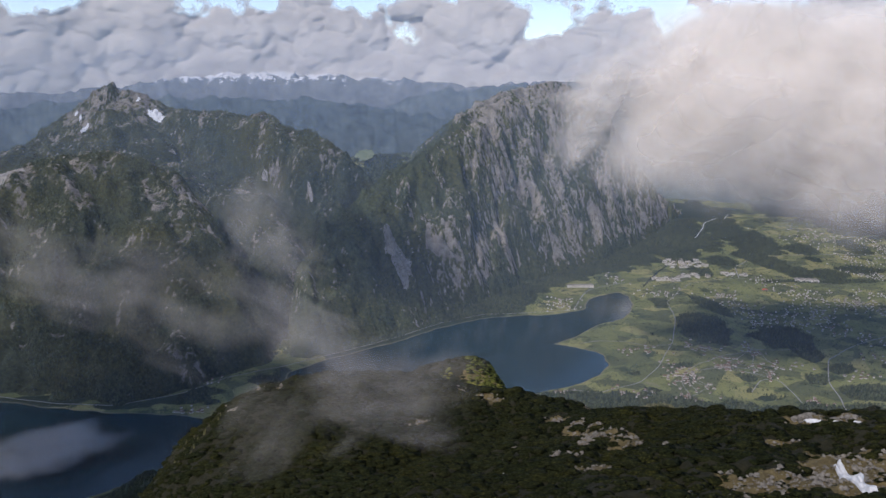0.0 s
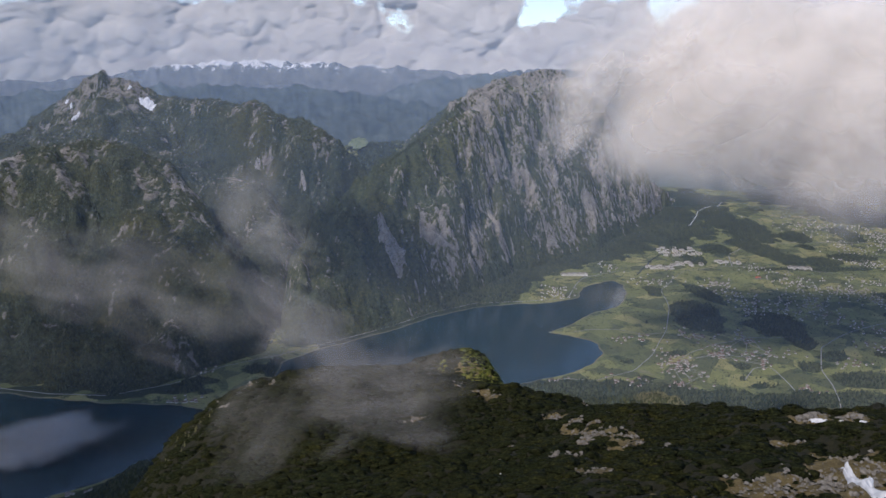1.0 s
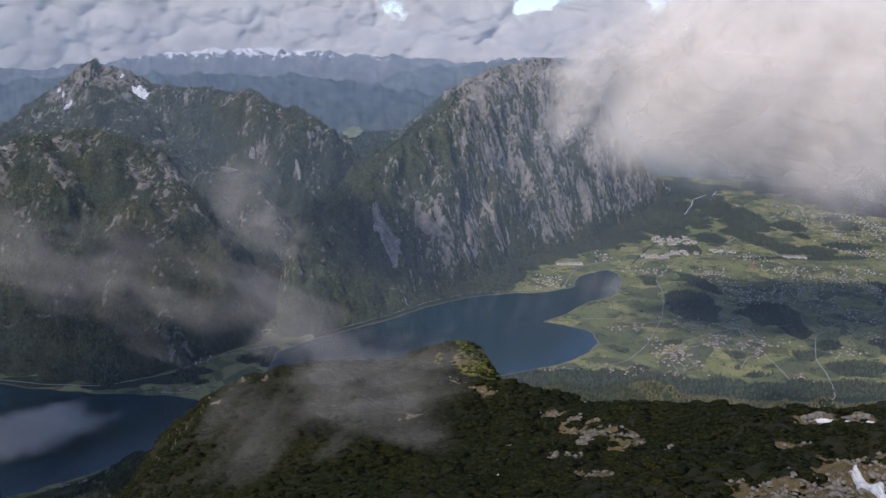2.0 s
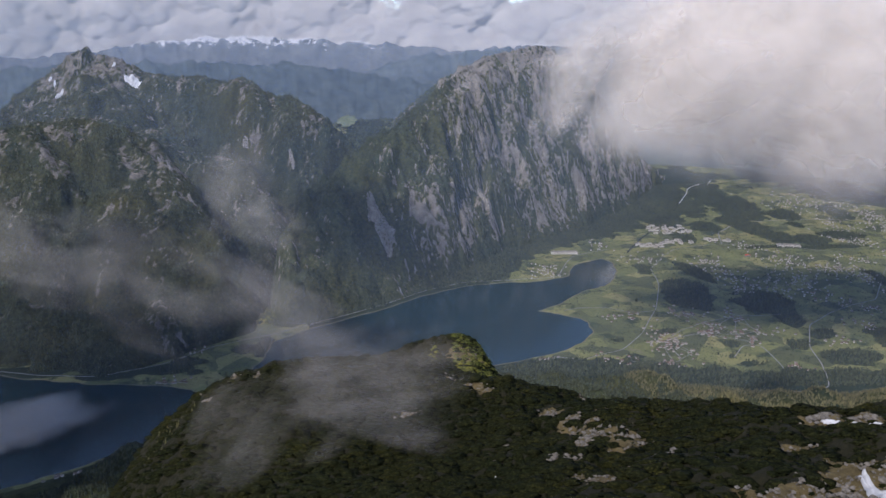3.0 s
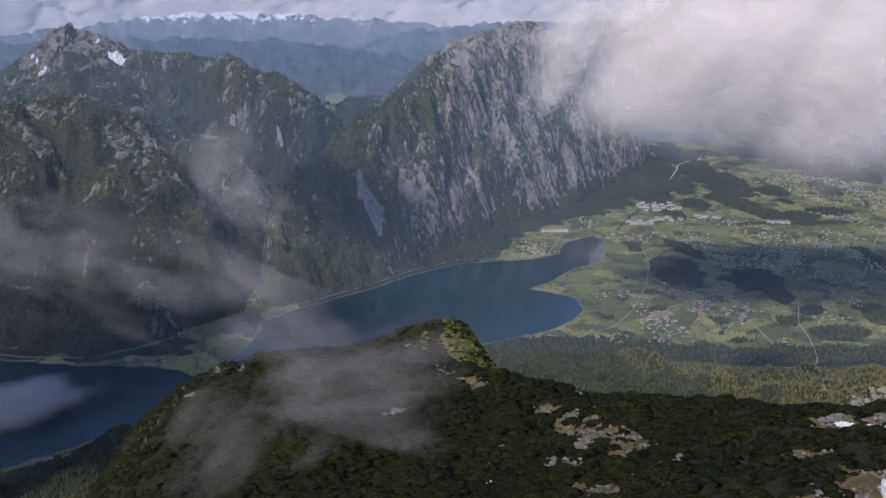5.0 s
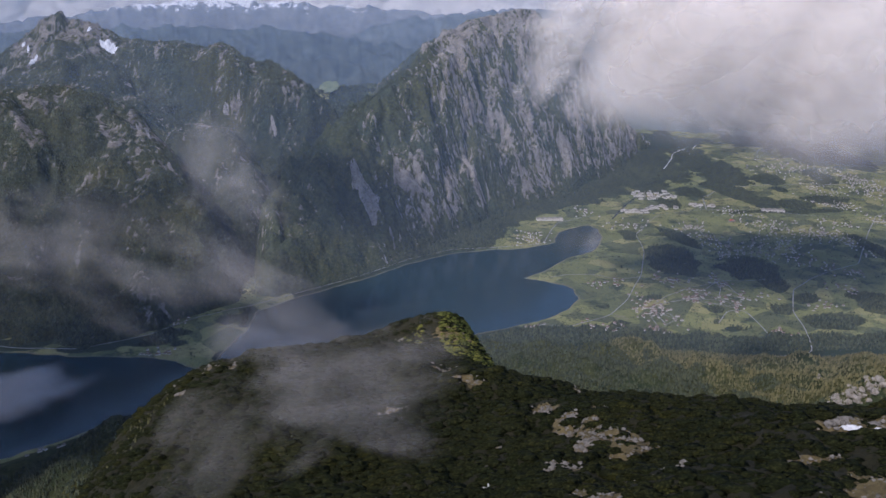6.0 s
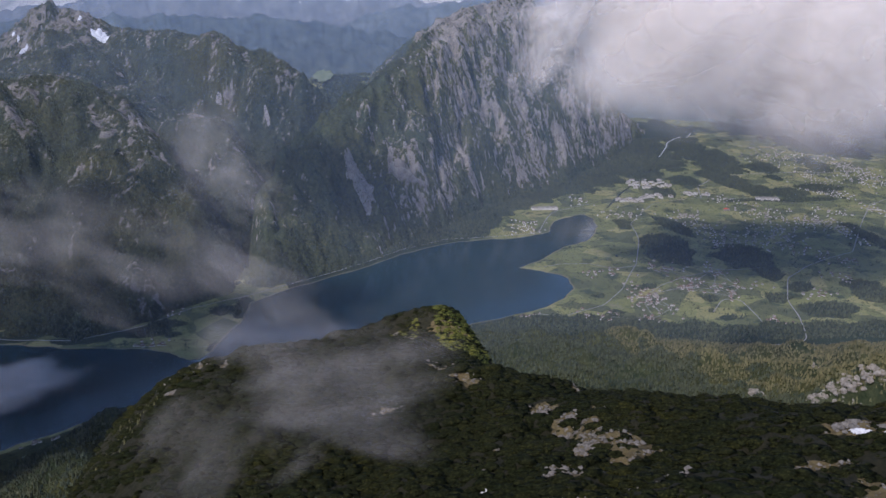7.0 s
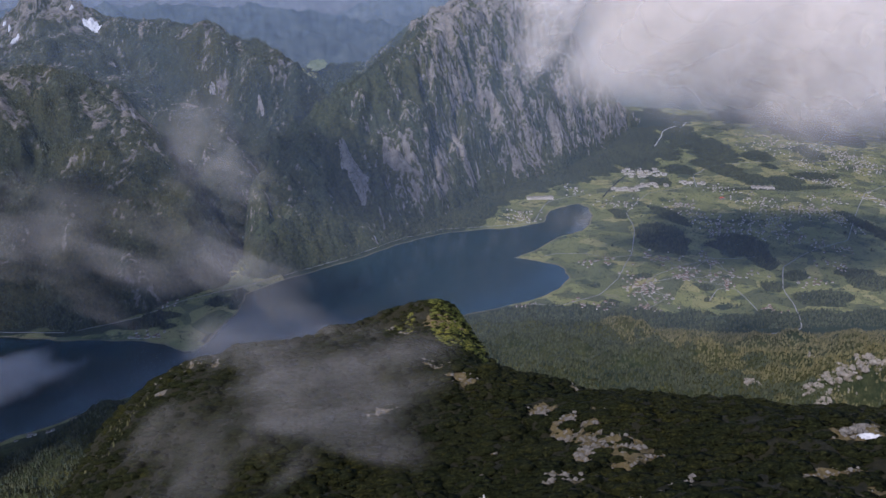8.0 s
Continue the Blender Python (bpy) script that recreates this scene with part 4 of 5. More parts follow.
def gable(bm, lx, ly, z0, rise, over, thick):
    """Two roof slabs that meet in a ridge along x."""
    x, y = lx / 2 + over, ly / 2 + over
    drop = rise * over / (ly / 2)
    prof = [(-y, z0 - drop), (0, z0 + rise), (y, z0 - drop), (y, z0 - drop + thick), (0, z0 + rise + thick), (-y, z0 - drop + thick)]
    ends = [[bm.verts.new((sx, b, c)) for b, c in prof] for sx in (-x, x)]
    for k in range(6):
        a, b = k, (k + 1) % 6
        bm.faces.new((ends[0][a], ends[0][b], ends[1][b], ends[1][a]))
    bm.faces.new(ends[0][::-1])
    bm.faces.new(ends[1])


M_ROOF_GREY = plain("grey_roof", (0.12, 0.10, 0.085), (0.27, 0.23, 0.20), 0.03)
M_WOODWALL = plain("timber_gable", (0.10, 0.065, 0.04), (0.2, 0.13, 0.08), 0.4)


def house(lx, ly, h, rise, roof_mat, label):
    root = tagged(new("house"), label, "house", "houses of the valley")
    bm = bmesh.new()
    box_into(bm, -lx / 2, lx / 2, -ly / 2, ly / 2, -1.5, h)
    part("wall", bm, M_WALL, root, "pale plastered walls")
    for sx in (-1, 1):
        bm = bmesh.new()
        v = [bm.verts.new((sx * lx / 2 * 0.99, b, c)) for b, c in ((-ly / 2 * 0.98, h), (ly / 2 * 0.98, h), (0, h + rise * 0.98))]
        bm.faces.new(v if sx > 0 else v[::-1])
        part("gable", bm, M_WOODWALL, root, "dark timber gable")
    bm = bmesh.new()
    gable(bm, lx, ly, h, rise, 0.45, 0.16)
    roof = part("roof", bm, roof_mat, root)
    bm = bmesh.new()
    box_into(bm, lx * 0.15, lx * 0.15 + 0.3, -0.5, -0.2, h + rise * 0.6, h + rise + 0.5)
    part("chimney", bm, M_WALL, roof)
    return root


CLUSTERS_NEAR = [(551, 1575, 47, 37, 30), (466, 1402, 24, 42, 35), (421, 1561, 36, 21, 18), (562, 1452, 19, 15, 12), (629, 1448, 30, 18, 14), (652, 1545, 21, 21, 8), (668, 1568, 15, 26, 8), (921, 1660, 32, 48, 25), (981, 1591, 20, 22, 15),
    (907, 1494, 19, 26, 15), (819, 1403, 27, 17, 15), (679, 1470, 42, 18, 20), (589, 1489, 24, 20, 14), (473, 1421, 19, 30, 25), (449, 1312, 17, 15, 18), (369, 1328, 26, 23, 18), (561, 1453, 14, 25, 16), (642, 1404, 12, 18, 10),
    (672, 1284, 13, 12, 12), (220, 1341, 11, 9, 8), (504, 1359, 9, 33, 10), (-446, 1262, 14, 14, 10), (-472, 1254, 12, 10, 8), (-454, 1391, 14, 14, 8)]
CLUSTERS_MIDDLE = [(309, 1897, 36, 41, 25), (497, 2144, 27, 42, 10), (586, 2011, 46, 28, 18), (759, 1975, 26, 36, 14), (763, 1877, 30, 118, 34), (739, 1706, 22, 33, 14), (820, 1753, 33, 52, 18), (974, 1965, 49, 78, 48), (1070, 1881, 41, 40, 24),
    (906, 1766, 44, 53, 30), (1092, 1791, 17, 73, 20), (1234, 2219, 28, 38, 15), (1273, 2161, 27, 36, 15), (1293, 1986, 18, 66, 20), (918, 2135, 39, 35, 12), (1156, 1995, 25, 44, 14)]
CLUSTERS_FAR = [(1339, 2681, 89, 77, 50), (1493, 2517, 23, 68, 22), (1425, 2355, 18, 76, 15), (1508, 2386, 44, 140, 70), (1325, 2395, 37, 78, 25)]
CLUSTERS = CLUSTERS_NEAR + CLUSTERS_MIDDLE


def free_spot(x, y):
    sd = float(signed(np.array([x]), np.array([y]), LAKE)[0])
    wood = float(in_woods(np.array([x]), np.array([y]))[0])
    return sd < -8 and wood < 0.55


def settle():
    rng = random.Random(5)
    kinds = [house(3.9, 3.0, 1.7, 1.2, M_ROOF, "pale plastered house with a brown gable roof"),
             house(4.5, 3.2, 2.0, 1.3, M_ROOF_GREY, "pale plastered house with a grey gable roof"),
             house(5.6, 3.4, 1.8, 1.5, M_ROOF, "long farmhouse with a brown gable roof")]
    used = [False] * 3
    for cx, cy, wide, deep, count in CLUSTERS_NEAR:
        grain = rng.uniform(0, 180)
        for _ in range(count):
            for _try in range(12):
                x, y = cx + rng.gauss(0, wide * 0.75), cy + rng.gauss(0, deep * 0.8)
                if free_spot(x, y):
                    break
            else:
                continue
            z = float(valley(np.array([x]), np.array([y]))[0])
            k = rng.choice((0, 0, 0, 1, 1, 2))
            m = pose(x, y, z, 0, 0, grain + rng.choice((0, 90)) + rng.uniform(-12, 12))
            if used[k]:
                copy_thing(kinds[k], m)
            else:
                kinds[k].matrix_basis, used[k] = m, True


def joined_houses(name, spots, seed, label, height=valley):
    """The smaller and farther houses, in one mesh each for walls and for roofs."""
    rng = np.random.default_rng(seed)
    walls, wf, roofs, rf = [], [], [], []
    for cx, cy, wide, deep, count in spots:
        for _ in range(int(2.2 * count)):
            x, y = rng.normal(cx, wide * 0.8), rng.normal(cy, deep * 0.85)
            if not free_spot(x, y):
                continue
            z = float(height(np.array([x]), np.array([y]))[0])
            lx, ly, h, rise, a = rng.uniform(2.8, 4.6), rng.uniform(2.4, 3.2), rng.uniform(1.6, 2.6), rng.uniform(1.3, 2.0), rng.uniform(0, 6.28)
            c, s = math.cos(a), math.sin(a)

            def put(px, py, pz):
                return (x + c * px - s * py, y + s * px + c * py, z + pz)
            n = len(walls)
            walls.extend(put(i * lx / 2, j * ly / 2, k) for k in (-1.5, h) for i, j in ((-1, -1), (1, -1), (1, 1), (-1, 1)))
            wf.extend((n + p, n + (p + 1) % 4, n + 4 + (p + 1) % 4, n + 4 + p) for p in range(4))
            n, o = len(roofs), 0.4
            roofs.extend(put(i * (lx / 2 + o), j * (ly / 2 + o), h + (rise if j == 0 else -0.2)) for j in (-1, 0, 1) for i in (-1, 1))
            rf.extend(((n, n + 1, n + 3, n + 2), (n + 2, n + 3, n + 5, n + 4), (n, n + 2, n + 4, n), (n + 1, n + 5, n + 3, n + 1)))
    root = tagged(new(name), label, "houses", kind="stuff")
    for nm, v, f, mat in (("walls", walls, wf, M_WALL), ("roofs", roofs, [q for q in rf if len(set(q)) == 4], M_ROOF_GREY)):
        ob = new(nm, mesh_from(nm, v, f, mat, False))
        ob.parent = root
        tagged(ob, kind="stuff")


settle()
joined_houses("far_houses", CLUSTERS_MIDDLE + CLUSTERS_FAR, 8, "scattered pale houses of the villages")
joined_houses("shore_houses", [(-515, 955, 22, 10, 6), (-465, 990, 18, 8, 5)], 9, "pale houses in the meadows on the lake shore", foot_height)


def factory_hall(x, y, lx, ly, h, turn, mat=M_HALL, label="long pale factory hall with a low roof", bays=3):
    root = tagged(new("factory_hall"), label, "factory", "halls by the lake")
    bm = bmesh.new()
    box_into(bm, -lx / 2, lx / 2, -ly / 2, ly / 2, -2, h)
    part("wall", bm, M_WALL if mat is not M_RED else M_HALL, root)
    for k in range(bays):
        w = lx / bays
        bm = bmesh.new()
        gable(bm, ly, w, h + 0.004, w * 0.12, 0.1, 0.2)
        bmesh.ops.rotate(bm, verts=bm.verts, cent=(0, 0, 0), matrix=Matrix.Rotation(radians(90), 3, "Z"))
        bmesh.ops.translate(bm, verts=bm.verts, vec=(-lx / 2 + w * (k + 0.5), 0, 0))
        part("roof", bm, mat, root)
    root.matrix_basis = pose(x, y, float(valley(np.array([float(x)]), np.array([float(y)]))[0]), 0, 0, turn)
    return root


rng = random.Random(11)
for gx, gy, n, w, d in ((755, 2345, 42, 58, 50), (640, 2150, 18, 45, 22), (740, 2185, 20, 50, 18), (860, 2195, 12, 40, 14)):
    for k in range(n):
        factory_hall(gx + rng.uniform(-w, w), gy + rng.uniform(-d, d), rng.uniform(6, 17), rng.uniform(5, 9), rng.uniform(3, 7), rng.choice((8, 98)) + rng.uniform(-4, 4), bays=rng.choice((1, 2, 3)))
factory_hall(380, 2070, 74, 13, 6, 2, M_HALL, "long white hall on the lake shore", 5)
factory_hall(1042, 2125, 64, 18, 7, -10, M_HALL, "long white hall among the meadows", 4)
factory_hall(880, 2022, 15, 7, 4, 5, M_RED, "low hall with a red roof", 1)
chimney = new("factory_chimney")
tagged(chimney, "tall pale factory chimney", "chimney")
bm = bmesh.new()
bmesh.ops.create_cone(bm, segments=16, radius1=1.6, radius2=1.0, depth=26, cap_ends=True)
part("shaft", bm, M_HALL, chimney)
bm = bmesh.new()
bmesh.ops.create_cone(bm, segments=16, radius1=1.25, radius2=1.25, depth=0.8, cap_ends=True)
bmesh.ops.translate(bm, verts=bm.verts, vec=(0, 0, 12.8))
part("rim", bm, M_ROAD, chimney)
chimney.matrix_basis = pose(720, 2310, 14)

# ---- roads and the river ----
ROADS = [("road_lake", [(230, 1352), (287, 1332), (375, 1386), (433, 1459), (506, 1610), (560, 1770), (579, 1912), (640, 2018), (700, 2100), (860, 2160), (1000, 2140), (1176, 2060)], 1.7),
         ("road_east", [(560, 1170), (687, 1195), (726, 1302), (744, 1384), (800, 1500), (870, 1560), (960, 1620), (1030, 1655), (1176, 1871), (1307, 2054), (1422, 2138), (1700, 2300)], 2.0),
         ("road_village", [(646, 1282), (652, 1340), (649, 1391), (616, 1394), (578, 1340)], 1.7),
         ("road_shore", [(520, 2130), (400, 2045), (372, 1990), (330, 1868), (270, 1848), (158, 1834), (90, 1822), (-22, 1750), (-100, 1668), (-162, 1615), (-280, 1522), (-335, 1475),
                         (-420, 1420), (-500, 1335), (-600, 1285), (-720, 1297), (-900, 1345)], 2.0),
         ("road_fields", [(300, 1610), (345, 1620), (405, 1618), (450, 1580), (512, 1600)], 1.7),
         ("road_hamlet", [(476, 1340), (470, 1420), (520, 1470), (588, 1521), (680, 1560), (780, 1560)], 1.7),
         ("road_north", [(860, 2160), (900, 2300), (1010, 2420), (1200, 2470), (1380, 2450), (1600, 2500)], 3.0)]
for name, line, width in ROADS:
    tagged(ribbon(name, line, width, valley, M_ROAD, 0.9), "pale narrow road through the meadows", "road", kind="structure")
LANES = [(a, b) for a in range(len(CLUSTERS)) for b in range(a) if math.dist(CLUSTERS[a][:2], CLUSTERS[b][:2]) < 100]
for k, (a, b) in enumerate(LANES):
    (ax, ay), (bx, by) = CLUSTERS[a][:2], CLUSTERS[b][:2]
    side = 6 * math.sin(5.1 * k)
    line = [(ax + (bx - ax) * f + side * math.sin(6 * f) * (by - ay) / 100, ay + (by - ay) * f - side * math.sin(6 * f) * (bx - ax) / 100) for f in (0, 0.2, 0.4, 0.6, 0.8, 1)]
    tagged(ribbon("lane", line, 1.2, valley, M_ROAD, 0.8), "narrow lane between the hamlets", "road", kind="structure")
tagged(ribbon("riverbed", [(560, 2080), (650, 2250), (800, 2480), (894, 2669)], 5.0, valley, M_WATER, 0.8), "narrow river running to the lake", "river", kind="structure")
tagged(ribbon("gravel_bank", GRAVEL, 3.2, valley, M_RIVERBED, 0.5), "white gravel banks of the river", "river bank", kind="structure")
tagged(ribbon("gravel_bank_upper", [(1061, 2884), (1085, 2930), (1139, 3026)], 2.4, valley, M_RIVERBED, 0.5), "white gravel banks of a side stream", "river bank", kind="structure")

# ---- things on the shoulder ----
def shrubs(name, box, count, rmin, rmax, seed, label, limit=0.10, least=-9.0, mat=None):
    """Dwarf pines: low ragged domes of foliage, crowded together."""
    rng = np.random.default_rng(seed)
    x, y = rng.uniform(box[0], box[1], count), rng.uniform(box[2], box[3], count)
    open_here = bare(x, y)
    ok = (open_here < limit * rng.uniform(0.2, 1.6, count)) & (open_here > least) & (signed(x, y, ALP_RING) > 2)
    x, y = x[ok], y[ok]
    n = len(x)
    z = alp_height(x, y)
    r = rng.uniform(rmin, rmax, n) * (1 + 0.35 * fbm(x / 9, y / 9, 2, 3))
    hgt = r * rng.uniform(0.42, 0.72, n)
    rings, spokes = 3, 5
    verts = []
    for k in range(rings):
        e = (0.05, 0.55, 1.0)[k]
        a = np.linspace(0, 2 * np.pi, spokes, endpoint=False)[None, :] + rng.uniform(0, 1, (n, 1)) + 0.4 * k
        rr = r[:, None] * math.cos(e) * rng.uniform(0.8, 1.2, (n, spokes))
        verts.append(np.stack([x[:, None] + 1.6 * rr * np.cos(a), y[:, None] + rr * np.sin(a), z[:, None] - 0.25 + hgt[:, None] * math.sin(e) * rng.uniform(0.75, 1.3, (n, spokes))], -1))
    verts.append(np.stack([x, y, z - 0.2 + hgt * rng.uniform(0.9, 1.25, n)], -1)[:, None, :])
    verts = np.concatenate(verts, 1)
    tri = []
    for k in range(rings - 1):
        for j in range(spokes):
            a, b = k * spokes + j, k * spokes + (j + 1) % spokes
            tri += [(a, b, b + spokes), (a, b + spokes, a + spokes)]
    tri += [((rings - 1) * spokes + j, (rings - 1) * spokes + (j + 1) % spokes, rings * spokes) for j in range(spokes)]
    faces = (np.arange(n)[:, None, None] * verts.shape[1] + np.array(tri)[None]).reshape(-1, 3)
    ob = new(name, mesh_from(name, verts.reshape(-1, 3), faces, mat or M_PINE, True))
    return tagged(ob, label, "dwarf pines", kind="stuff")


shrubs("dwarf_pines", (-45, 95, 55, 180), 17500, 0.45, 1.1, 21, "dense dark green dwarf pines covering the shoulder")
shrubs("dwarf_pines", (-160, 45, 95, 320), 15000, 0.6, 1.3, 22, "dense dark green dwarf pines covering the shoulder")
shrubs("dwarf_pines", (0, 80, 64, 180), 6000, 0.2, 0.6, 23, "small dwarf pines scattered over open rock", 0.7, 0.05)
spruces("woods_shoulder", *scatter(alp_height, (-160, -88, 205, 312), 500, 9, 3.0, 3, 7, lambda x, y, z: signed(x, y, ALP_RING) > -14, 30.0, -0.2), M_TREE_SUNLIT, "small spruces along the edge of the shoulder", 9, 7, 0.2)


def rock_mesh(seed, mat=None):
    rng = random.Random(seed)
    bm = bmesh.new()
    bmesh.ops.create_icosphere(bm, subdivisions=1, radius=1)
    cuts = [(Vector((rng.gauss(0, 1), rng.gauss(0, 1), rng.gauss(0, 1))).normalized(), rng.uniform(0.5, 0.8)) for _ in range(6)]
    for v in bm.verts:
        v.co *= rng.uniform(0.85, 1.2)
        for n, d in cuts:
            over = v.co.dot(n) - d
            if over > 0:
                v.co -= n * over
    me = bpy.data.meshes.new("rock")
    bm.to_mesh(me)
    bm.free()
    me.materials.append(mat or M_ROCK)
    return me


ROCKS = [rock_mesh(60 + k) for k in range(7)]


def outcrop(cx, cy, rx, ry, count, smin, smax, seed, label, height=alp_height, meshes=ROCKS, turn=0.0):
    rng = random.Random(seed)
    z0 = float(height(np.array([float(cx)]), np.array([float(cy)]))[0])
    root = tagged(new("rock_outcrop"), label, "rocks", "limestone on the shoulder")
    root.location = (cx, cy, z0)
    for _ in range(count):
        u, v = rng.gauss(0, rx * 0.55), rng.gauss(0, ry * 0.55)
        x, y = cx + u * math.cos(radians(turn)) - v * math.sin(radians(turn)), cy + u * math.sin(radians(turn)) + v * math.cos(radians(turn))
        z = float(height(np.array([x]), np.array([y]))[0])
        ob = new("rock", rng.choice(meshes))
        ob.parent = root
        s = smin * (smax / smin) ** (rng.random() ** 1.7)
        ob.matrix_basis = pose(x - cx, y - cy, z - z0 + 0.1 * s, rng.uniform(-20, 20), rng.uniform(-20, 20), rng.uniform(0, 360)) @ Matrix.Diagonal((s * rng.uniform(0.8, 1.5), s, s * rng.uniform(0.35, 0.75) * (1.0 if height is alp_height else 1.9), 1))


for k, (cx, cy, rx, ry, n, lo, hi) in enumerate([(24.4, 131.5, 2, 1.5, 30, 0.25, 0.8), (21.4, 138.8, 1.6, 2.2, 26, 0.25, 0.9), (22.6, 127, 1.5, 2.2, 34, 0.2, 0.7), (23.2, 113.5, 1.5, 3, 44, 0.2, 0.8), (18, 107.6, 2.6, 1.2, 30, 0.2, 0.6), (14.3, 105, 2, 0.8, 18, 0.2, 0.5), (-69, 175, 2, 3, 24, 0.2, 0.7), (-59, 173, 1.6, 2, 20, 0.2, 0.6), (-47, 178, 1.6, 3, 26, 0.2, 0.6), (-31, 178.6, 3, 1, 24, 0.15, 0.5), (-5, 276, 2, 2, 12, 0.4, 1.0), (56.5, 102.3, 2.6, 1.0, 30, 0.25, 0.9), (62.5, 101.4, 2.4, 1.0, 30, 0.25, 0.9), (47, 93.6, 5, 0.5, 26, 0.12, 0.35),  (45, 77, 11, 4.5, 130, 0.12, 0.6), (55, 83, 8, 7, 60, 0.15, 0.7), 
                                                 (8.5, 156, 2.4, 2.4, 26, 0.15, 0.55), (3, 172, 3, 2, 24, 0.2, 0.55), (-8, 149, 2.4, 1.6, 26, 0.15, 0.5), (10, 117, 2.4, 1.4, 16, 0.2, 0.6), (-53, 184, 4, 7, 44, 0.2, 0.7),
                                                 (-66, 196, 4, 8, 44, 0.2, 0.8), (-88, 220, 6, 9, 44, 0.25, 0.9), (-30, 240, 8, 5, 26, 0.2, 0.6), (28, 95, 4, 2, 24, 0.2, 0.6), (-9, 287, 3, 3, 14, 0.5, 1.3)]):
    outcrop(cx, cy, rx, ry, n, lo, hi, 100 + k, "broken pale limestone between dwarf pines")


M_SNOW_FAR = plain("mountain_snow", (0.42, 0.43, 0.45), (0.62, 0.63, 0.65), 0.08, 0.7, 0.4, 1.0)


def rubble(name, count, seed):
    """Loose stones on the open ground, too many to count."""
    rng = np.random.default_rng(seed)
    x, y = rng.uniform(-20, 85, count), rng.uniform(64, 180, count)
    ok = bare(x, y) > 0.12 + 0.25 * rng.random(count)
    x, y = x[ok], y[ok]
    n = len(x)
    r = 0.09 * 6.0 ** (rng.random(n) ** 2.2)
    shape = np.array([(1, 0, 0), (0, 1, 0), (-1, 0, 0), (0, -1, 0), (0.2, 0.1, 0.75), (0, 0, -0.6)], float)
    v = shape[None] * rng.uniform(0.7, 1.3, (n, 6, 3)) * r[:, None, None]
    a = rng.uniform(0, 6.3, n)[:, None]
    v = np.stack([v[..., 0] * np.cos(a) - v[..., 1] * np.sin(a), v[..., 0] * np.sin(a) + v[..., 1] * np.cos(a), v[..., 2]], -1)
    v += np.stack([x, y, alp_height(x, y) + 0.25 * r], -1)[:, None, :]
    tri = np.array([(0, 1, 4), (1, 2, 4), (2, 3, 4), (3, 0, 4), (1, 0, 5), (2, 1, 5), (3, 2, 5), (0, 3, 5)])
    ob = new(name, mesh_from(name, v.reshape(-1, 3), (np.arange(n)[:, None, None] * 6 + tri[None]).reshape(-1, 3), M_ROCK, False))
    return tagged(ob, "loose pale limestone rubble on open ground", "stones", kind="stuff")


rubble("rubble", 34000, 31)


def snow(name, height, cx, cy, rx, ry, turn, thick, grain, label, mat=M_SNOW, kind="snow", group="old snow", torn=0.3):
    """A snow patch that lies on the slope and thins out to its ragged rim."""
    n, m = 22, 60
    a = np.linspace(0, 2 * np.pi, m, endpoint=False)[None, :]
    s = np.linspace(0.02, 1, n)[:, None]
    rag = 1 + torn * fbm(np.cos(a) * 2.2 + cx, np.sin(a) * 2.2 + cy, 5, 7, 0.65)
    u, v = s * rx * rag * np.cos(a), s * ry * rag * np.sin(a)
    c, q = math.cos(radians(turn)), math.sin(radians(turn))
    x, y = cx + c * u - q * v, cy + q * u + c * v
    z = height(x, y) + thick * (1 - s ** 6) - 0.4 * thick * s ** 10 + grain
    i, j = np.meshgrid(np.arange(n - 1), np.arange(m), indexing="ij")
    p, r = i * m + j, i * m + (j + 1) % m
    ob = new(name, mesh_from(name, np.stack([x, y, z], -1).reshape(-1, 3), np.stack([p, r, r + m, p + m], -1).reshape(-1, 4), mat))
    return tagged(ob, label, kind, group)


snow("snow_patch", alp_height, 50.6, 76.3, 1.0, 7.8, -14, 0.5, 0.2, "long patch of old snow beside broken rock")
snow("snow_patch", alp_height, 57.0, 100.4, 1.6, 0.5, -12, 0.2, 0.15, "small patch of old snow by the crest")
snow("snow_patch", alp_height, 61.4, 98.6, 1.7, 0.5, -16, 0.2, 0.15, "small patch of old snow by the crest")
snow("snow_patch", alp_height, 7.6, 112.6, 0.8, 0.4, 0, 0.35, 0.25, "small patch of old snow among dwarf pines")
snow("snow_patch", alp_height, 13.6, 104.8, 0.6, 0.35, 0, 0.35, 0.25, "small patch of old snow among dwarf pines")
for cx, cy, rx, ry, turn in ((-950, 2548, 26, 13, 0), (-1010, 2560, 7, 4, 40), (-1143, 2446, 4, 15, -35), (-1128, 2420, 5, 11, -40), (-1168, 2478, 4, 13, 20), (-1195, 2510, 5, 7, 0)):
    snow("snow_patch", left_height, cx, cy, rx, ry, turn, 2, 2, "old snow in a hollow of the rocky peak", M_SNOW_FAR)

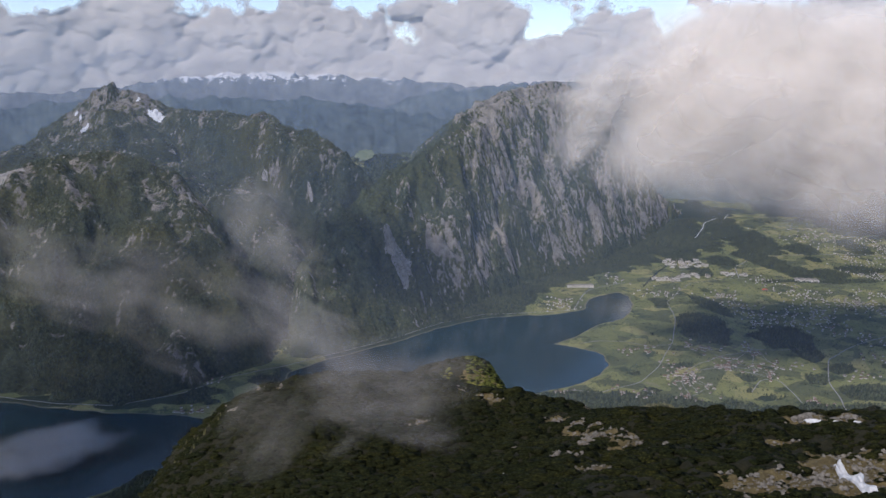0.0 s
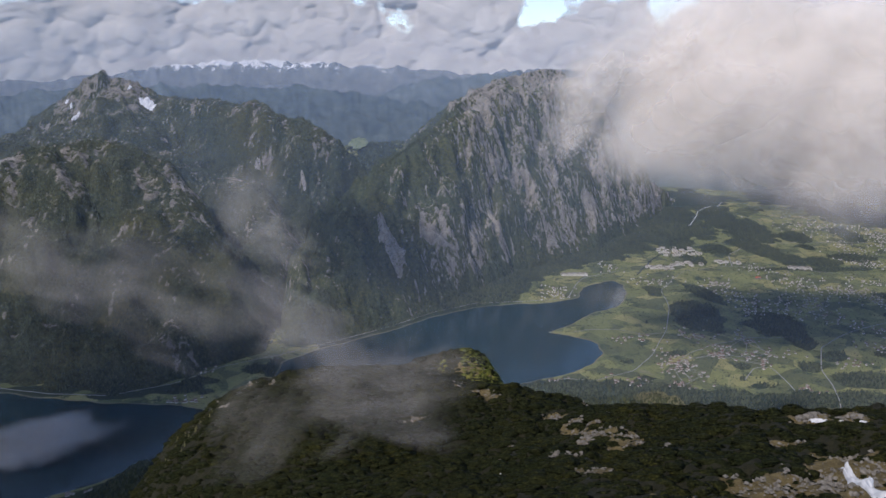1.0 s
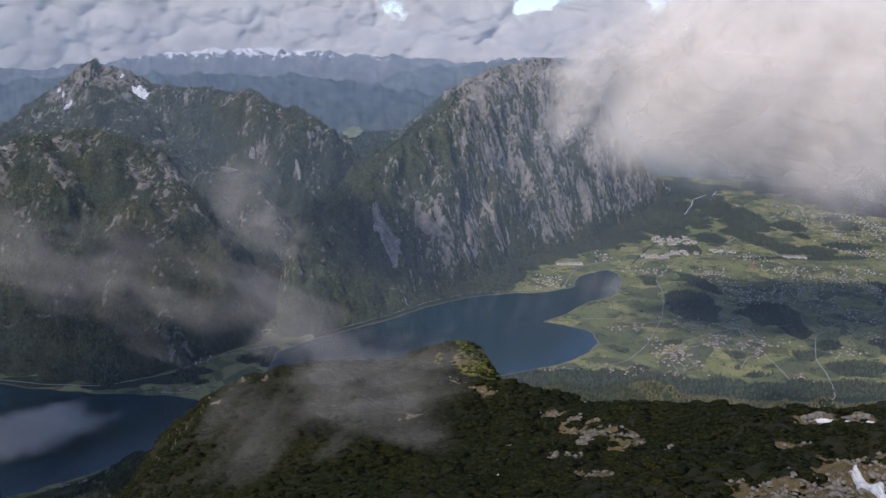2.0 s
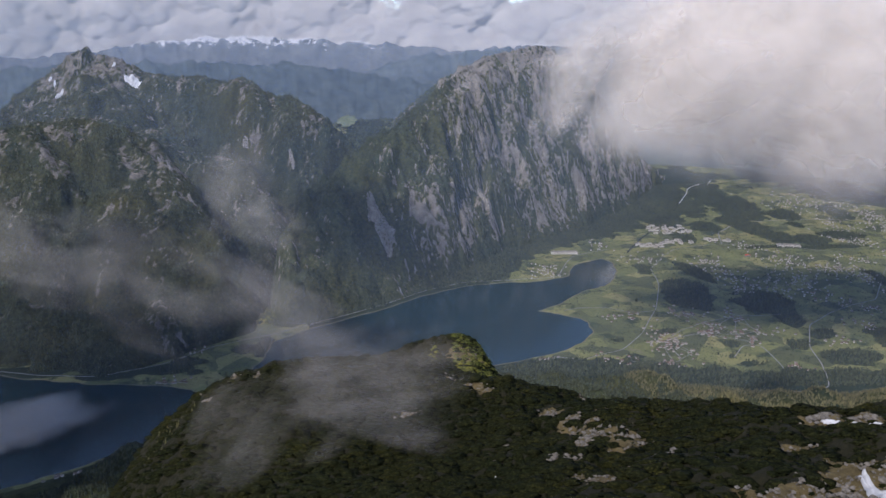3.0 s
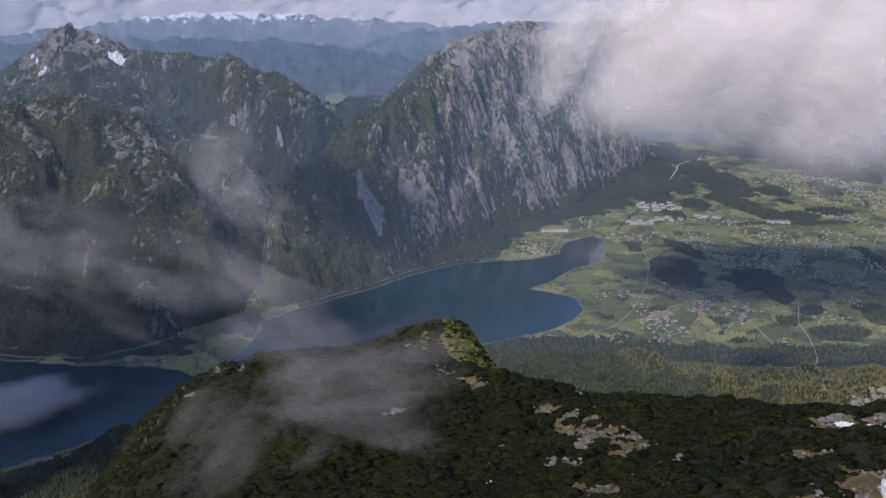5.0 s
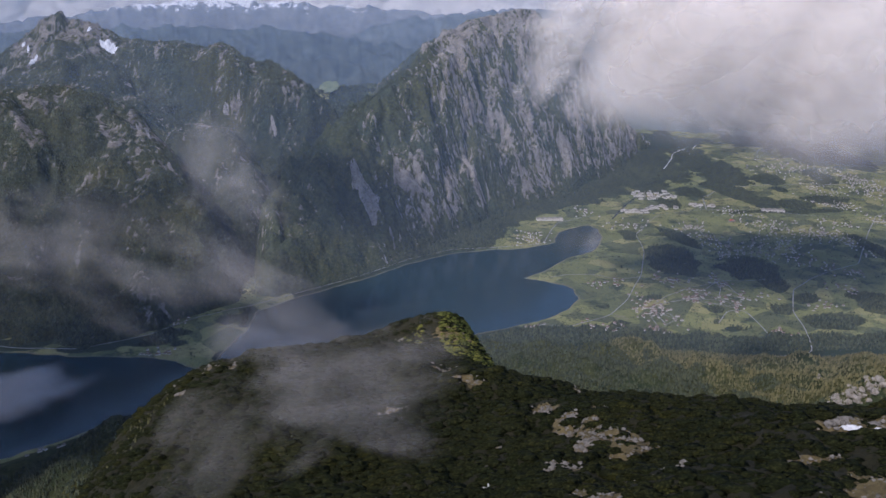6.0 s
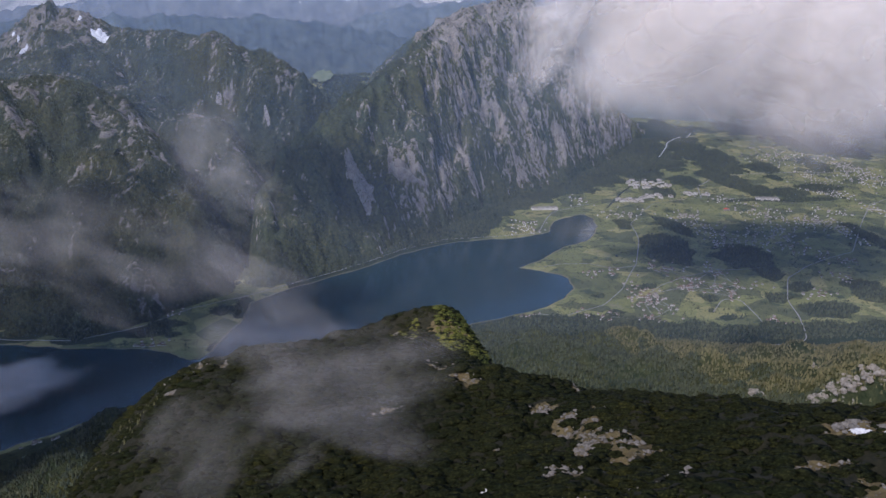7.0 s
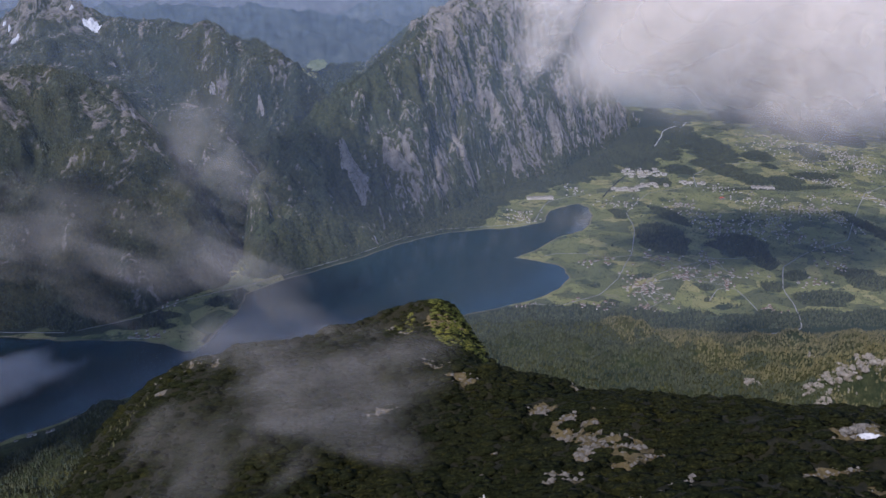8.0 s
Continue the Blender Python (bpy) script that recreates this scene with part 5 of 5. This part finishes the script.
M_SCREE = plain("scree", (0.13, 0.125, 0.115), (0.27, 0.255, 0.235), 0.12, 0.9, 0.8, 2.0)
for cx, cy, rx, ry, turn, height, label in ((-118, 1838, 25, 52, 35, centre_height, "bare grey slab low on the limestone mountain"), (-618, 1806, 6, 44, 30, left_height, "pale chute of scree in the woods"),
                                            (-640, 1830, 5, 30, 25, left_height, "pale chute of scree in the woods"), (-1000, 1738, 26, 40, -20, left_height, "pale landslip above the woods"),
                                            (-398, 2230, 5, 14, 30, left_height, "small pale scar in the woods"), (-545, 2300, 9, 9, 0, left_height, "small pale scar in the woods"),
                                            (-66, 1722, 4, 12, 40, centre_height, "pale rock at the foot of the mountain")):
    snow("scree", height, cx, cy, rx, ry, turn, 1.0, 1.5, label, M_SCREE, "scree", "bare rock on the mountains", 0.16)
M_CRAG = plain("weathered_crag", (0.11, 0.10, 0.08), (0.31, 0.28, 0.23), 0.25, 0.9, 0.9, 1.5)
CRAG_ROCKS = [rock_mesh(80 + k, M_CRAG) for k in range(6)]
for k, (cx, cy, rx, ry, turn) in enumerate(CRAGS):
    outcrop(cx, cy, rx, ry, int(rx * ry / 5), 1.2, 4.6, 300 + k, "pale limestone crag standing out of the woods", foot_height, CRAG_ROCKS, turn)
M_MEADOW = plain("far_meadow", (0.10, 0.13, 0.07), (0.20, 0.215, 0.13), 0.02)
snow("meadow", lambda x, y: 222 + 0.25 * (y - 3560), -371, 3570, 42, 75, 0, 1.0, 4.0, "pale green meadow in the side valley", M_MEADOW, "meadow", "meadows", 0.2)
# yellow-green plants, their colour brightened to show sun on the knoll
M_TUSSOCK = pine_material("sunlit_tussock", (0.08, 0.085, 0.02), (0.26, 0.24, 0.065), 0.1, 0.05)
shrubs("tussocks", (7, 26, 262, 300), 900, 0.5, 1.1, 27, "sunlit yellow-green tussocks and low shrubs on the knoll", 3.0, -9.0, M_TUSSOCK)
shrubs("tussocks", (-12, 0, 268, 290), 90, 0.4, 0.9, 28, "sunlit yellow-green tussocks and low shrubs on the knoll", 3.0, -9.0, M_TUSSOCK)
spruces("woods_edge", *scatter(alp_height, (-76, -62, 150, 182), 90, 10, 9.0, 0.9, 1.9, None, 30.0, -0.9), M_TREE_SUNLIT, "small sunlit spruces on the brink of the shoulder", 10, 7, 0.22)
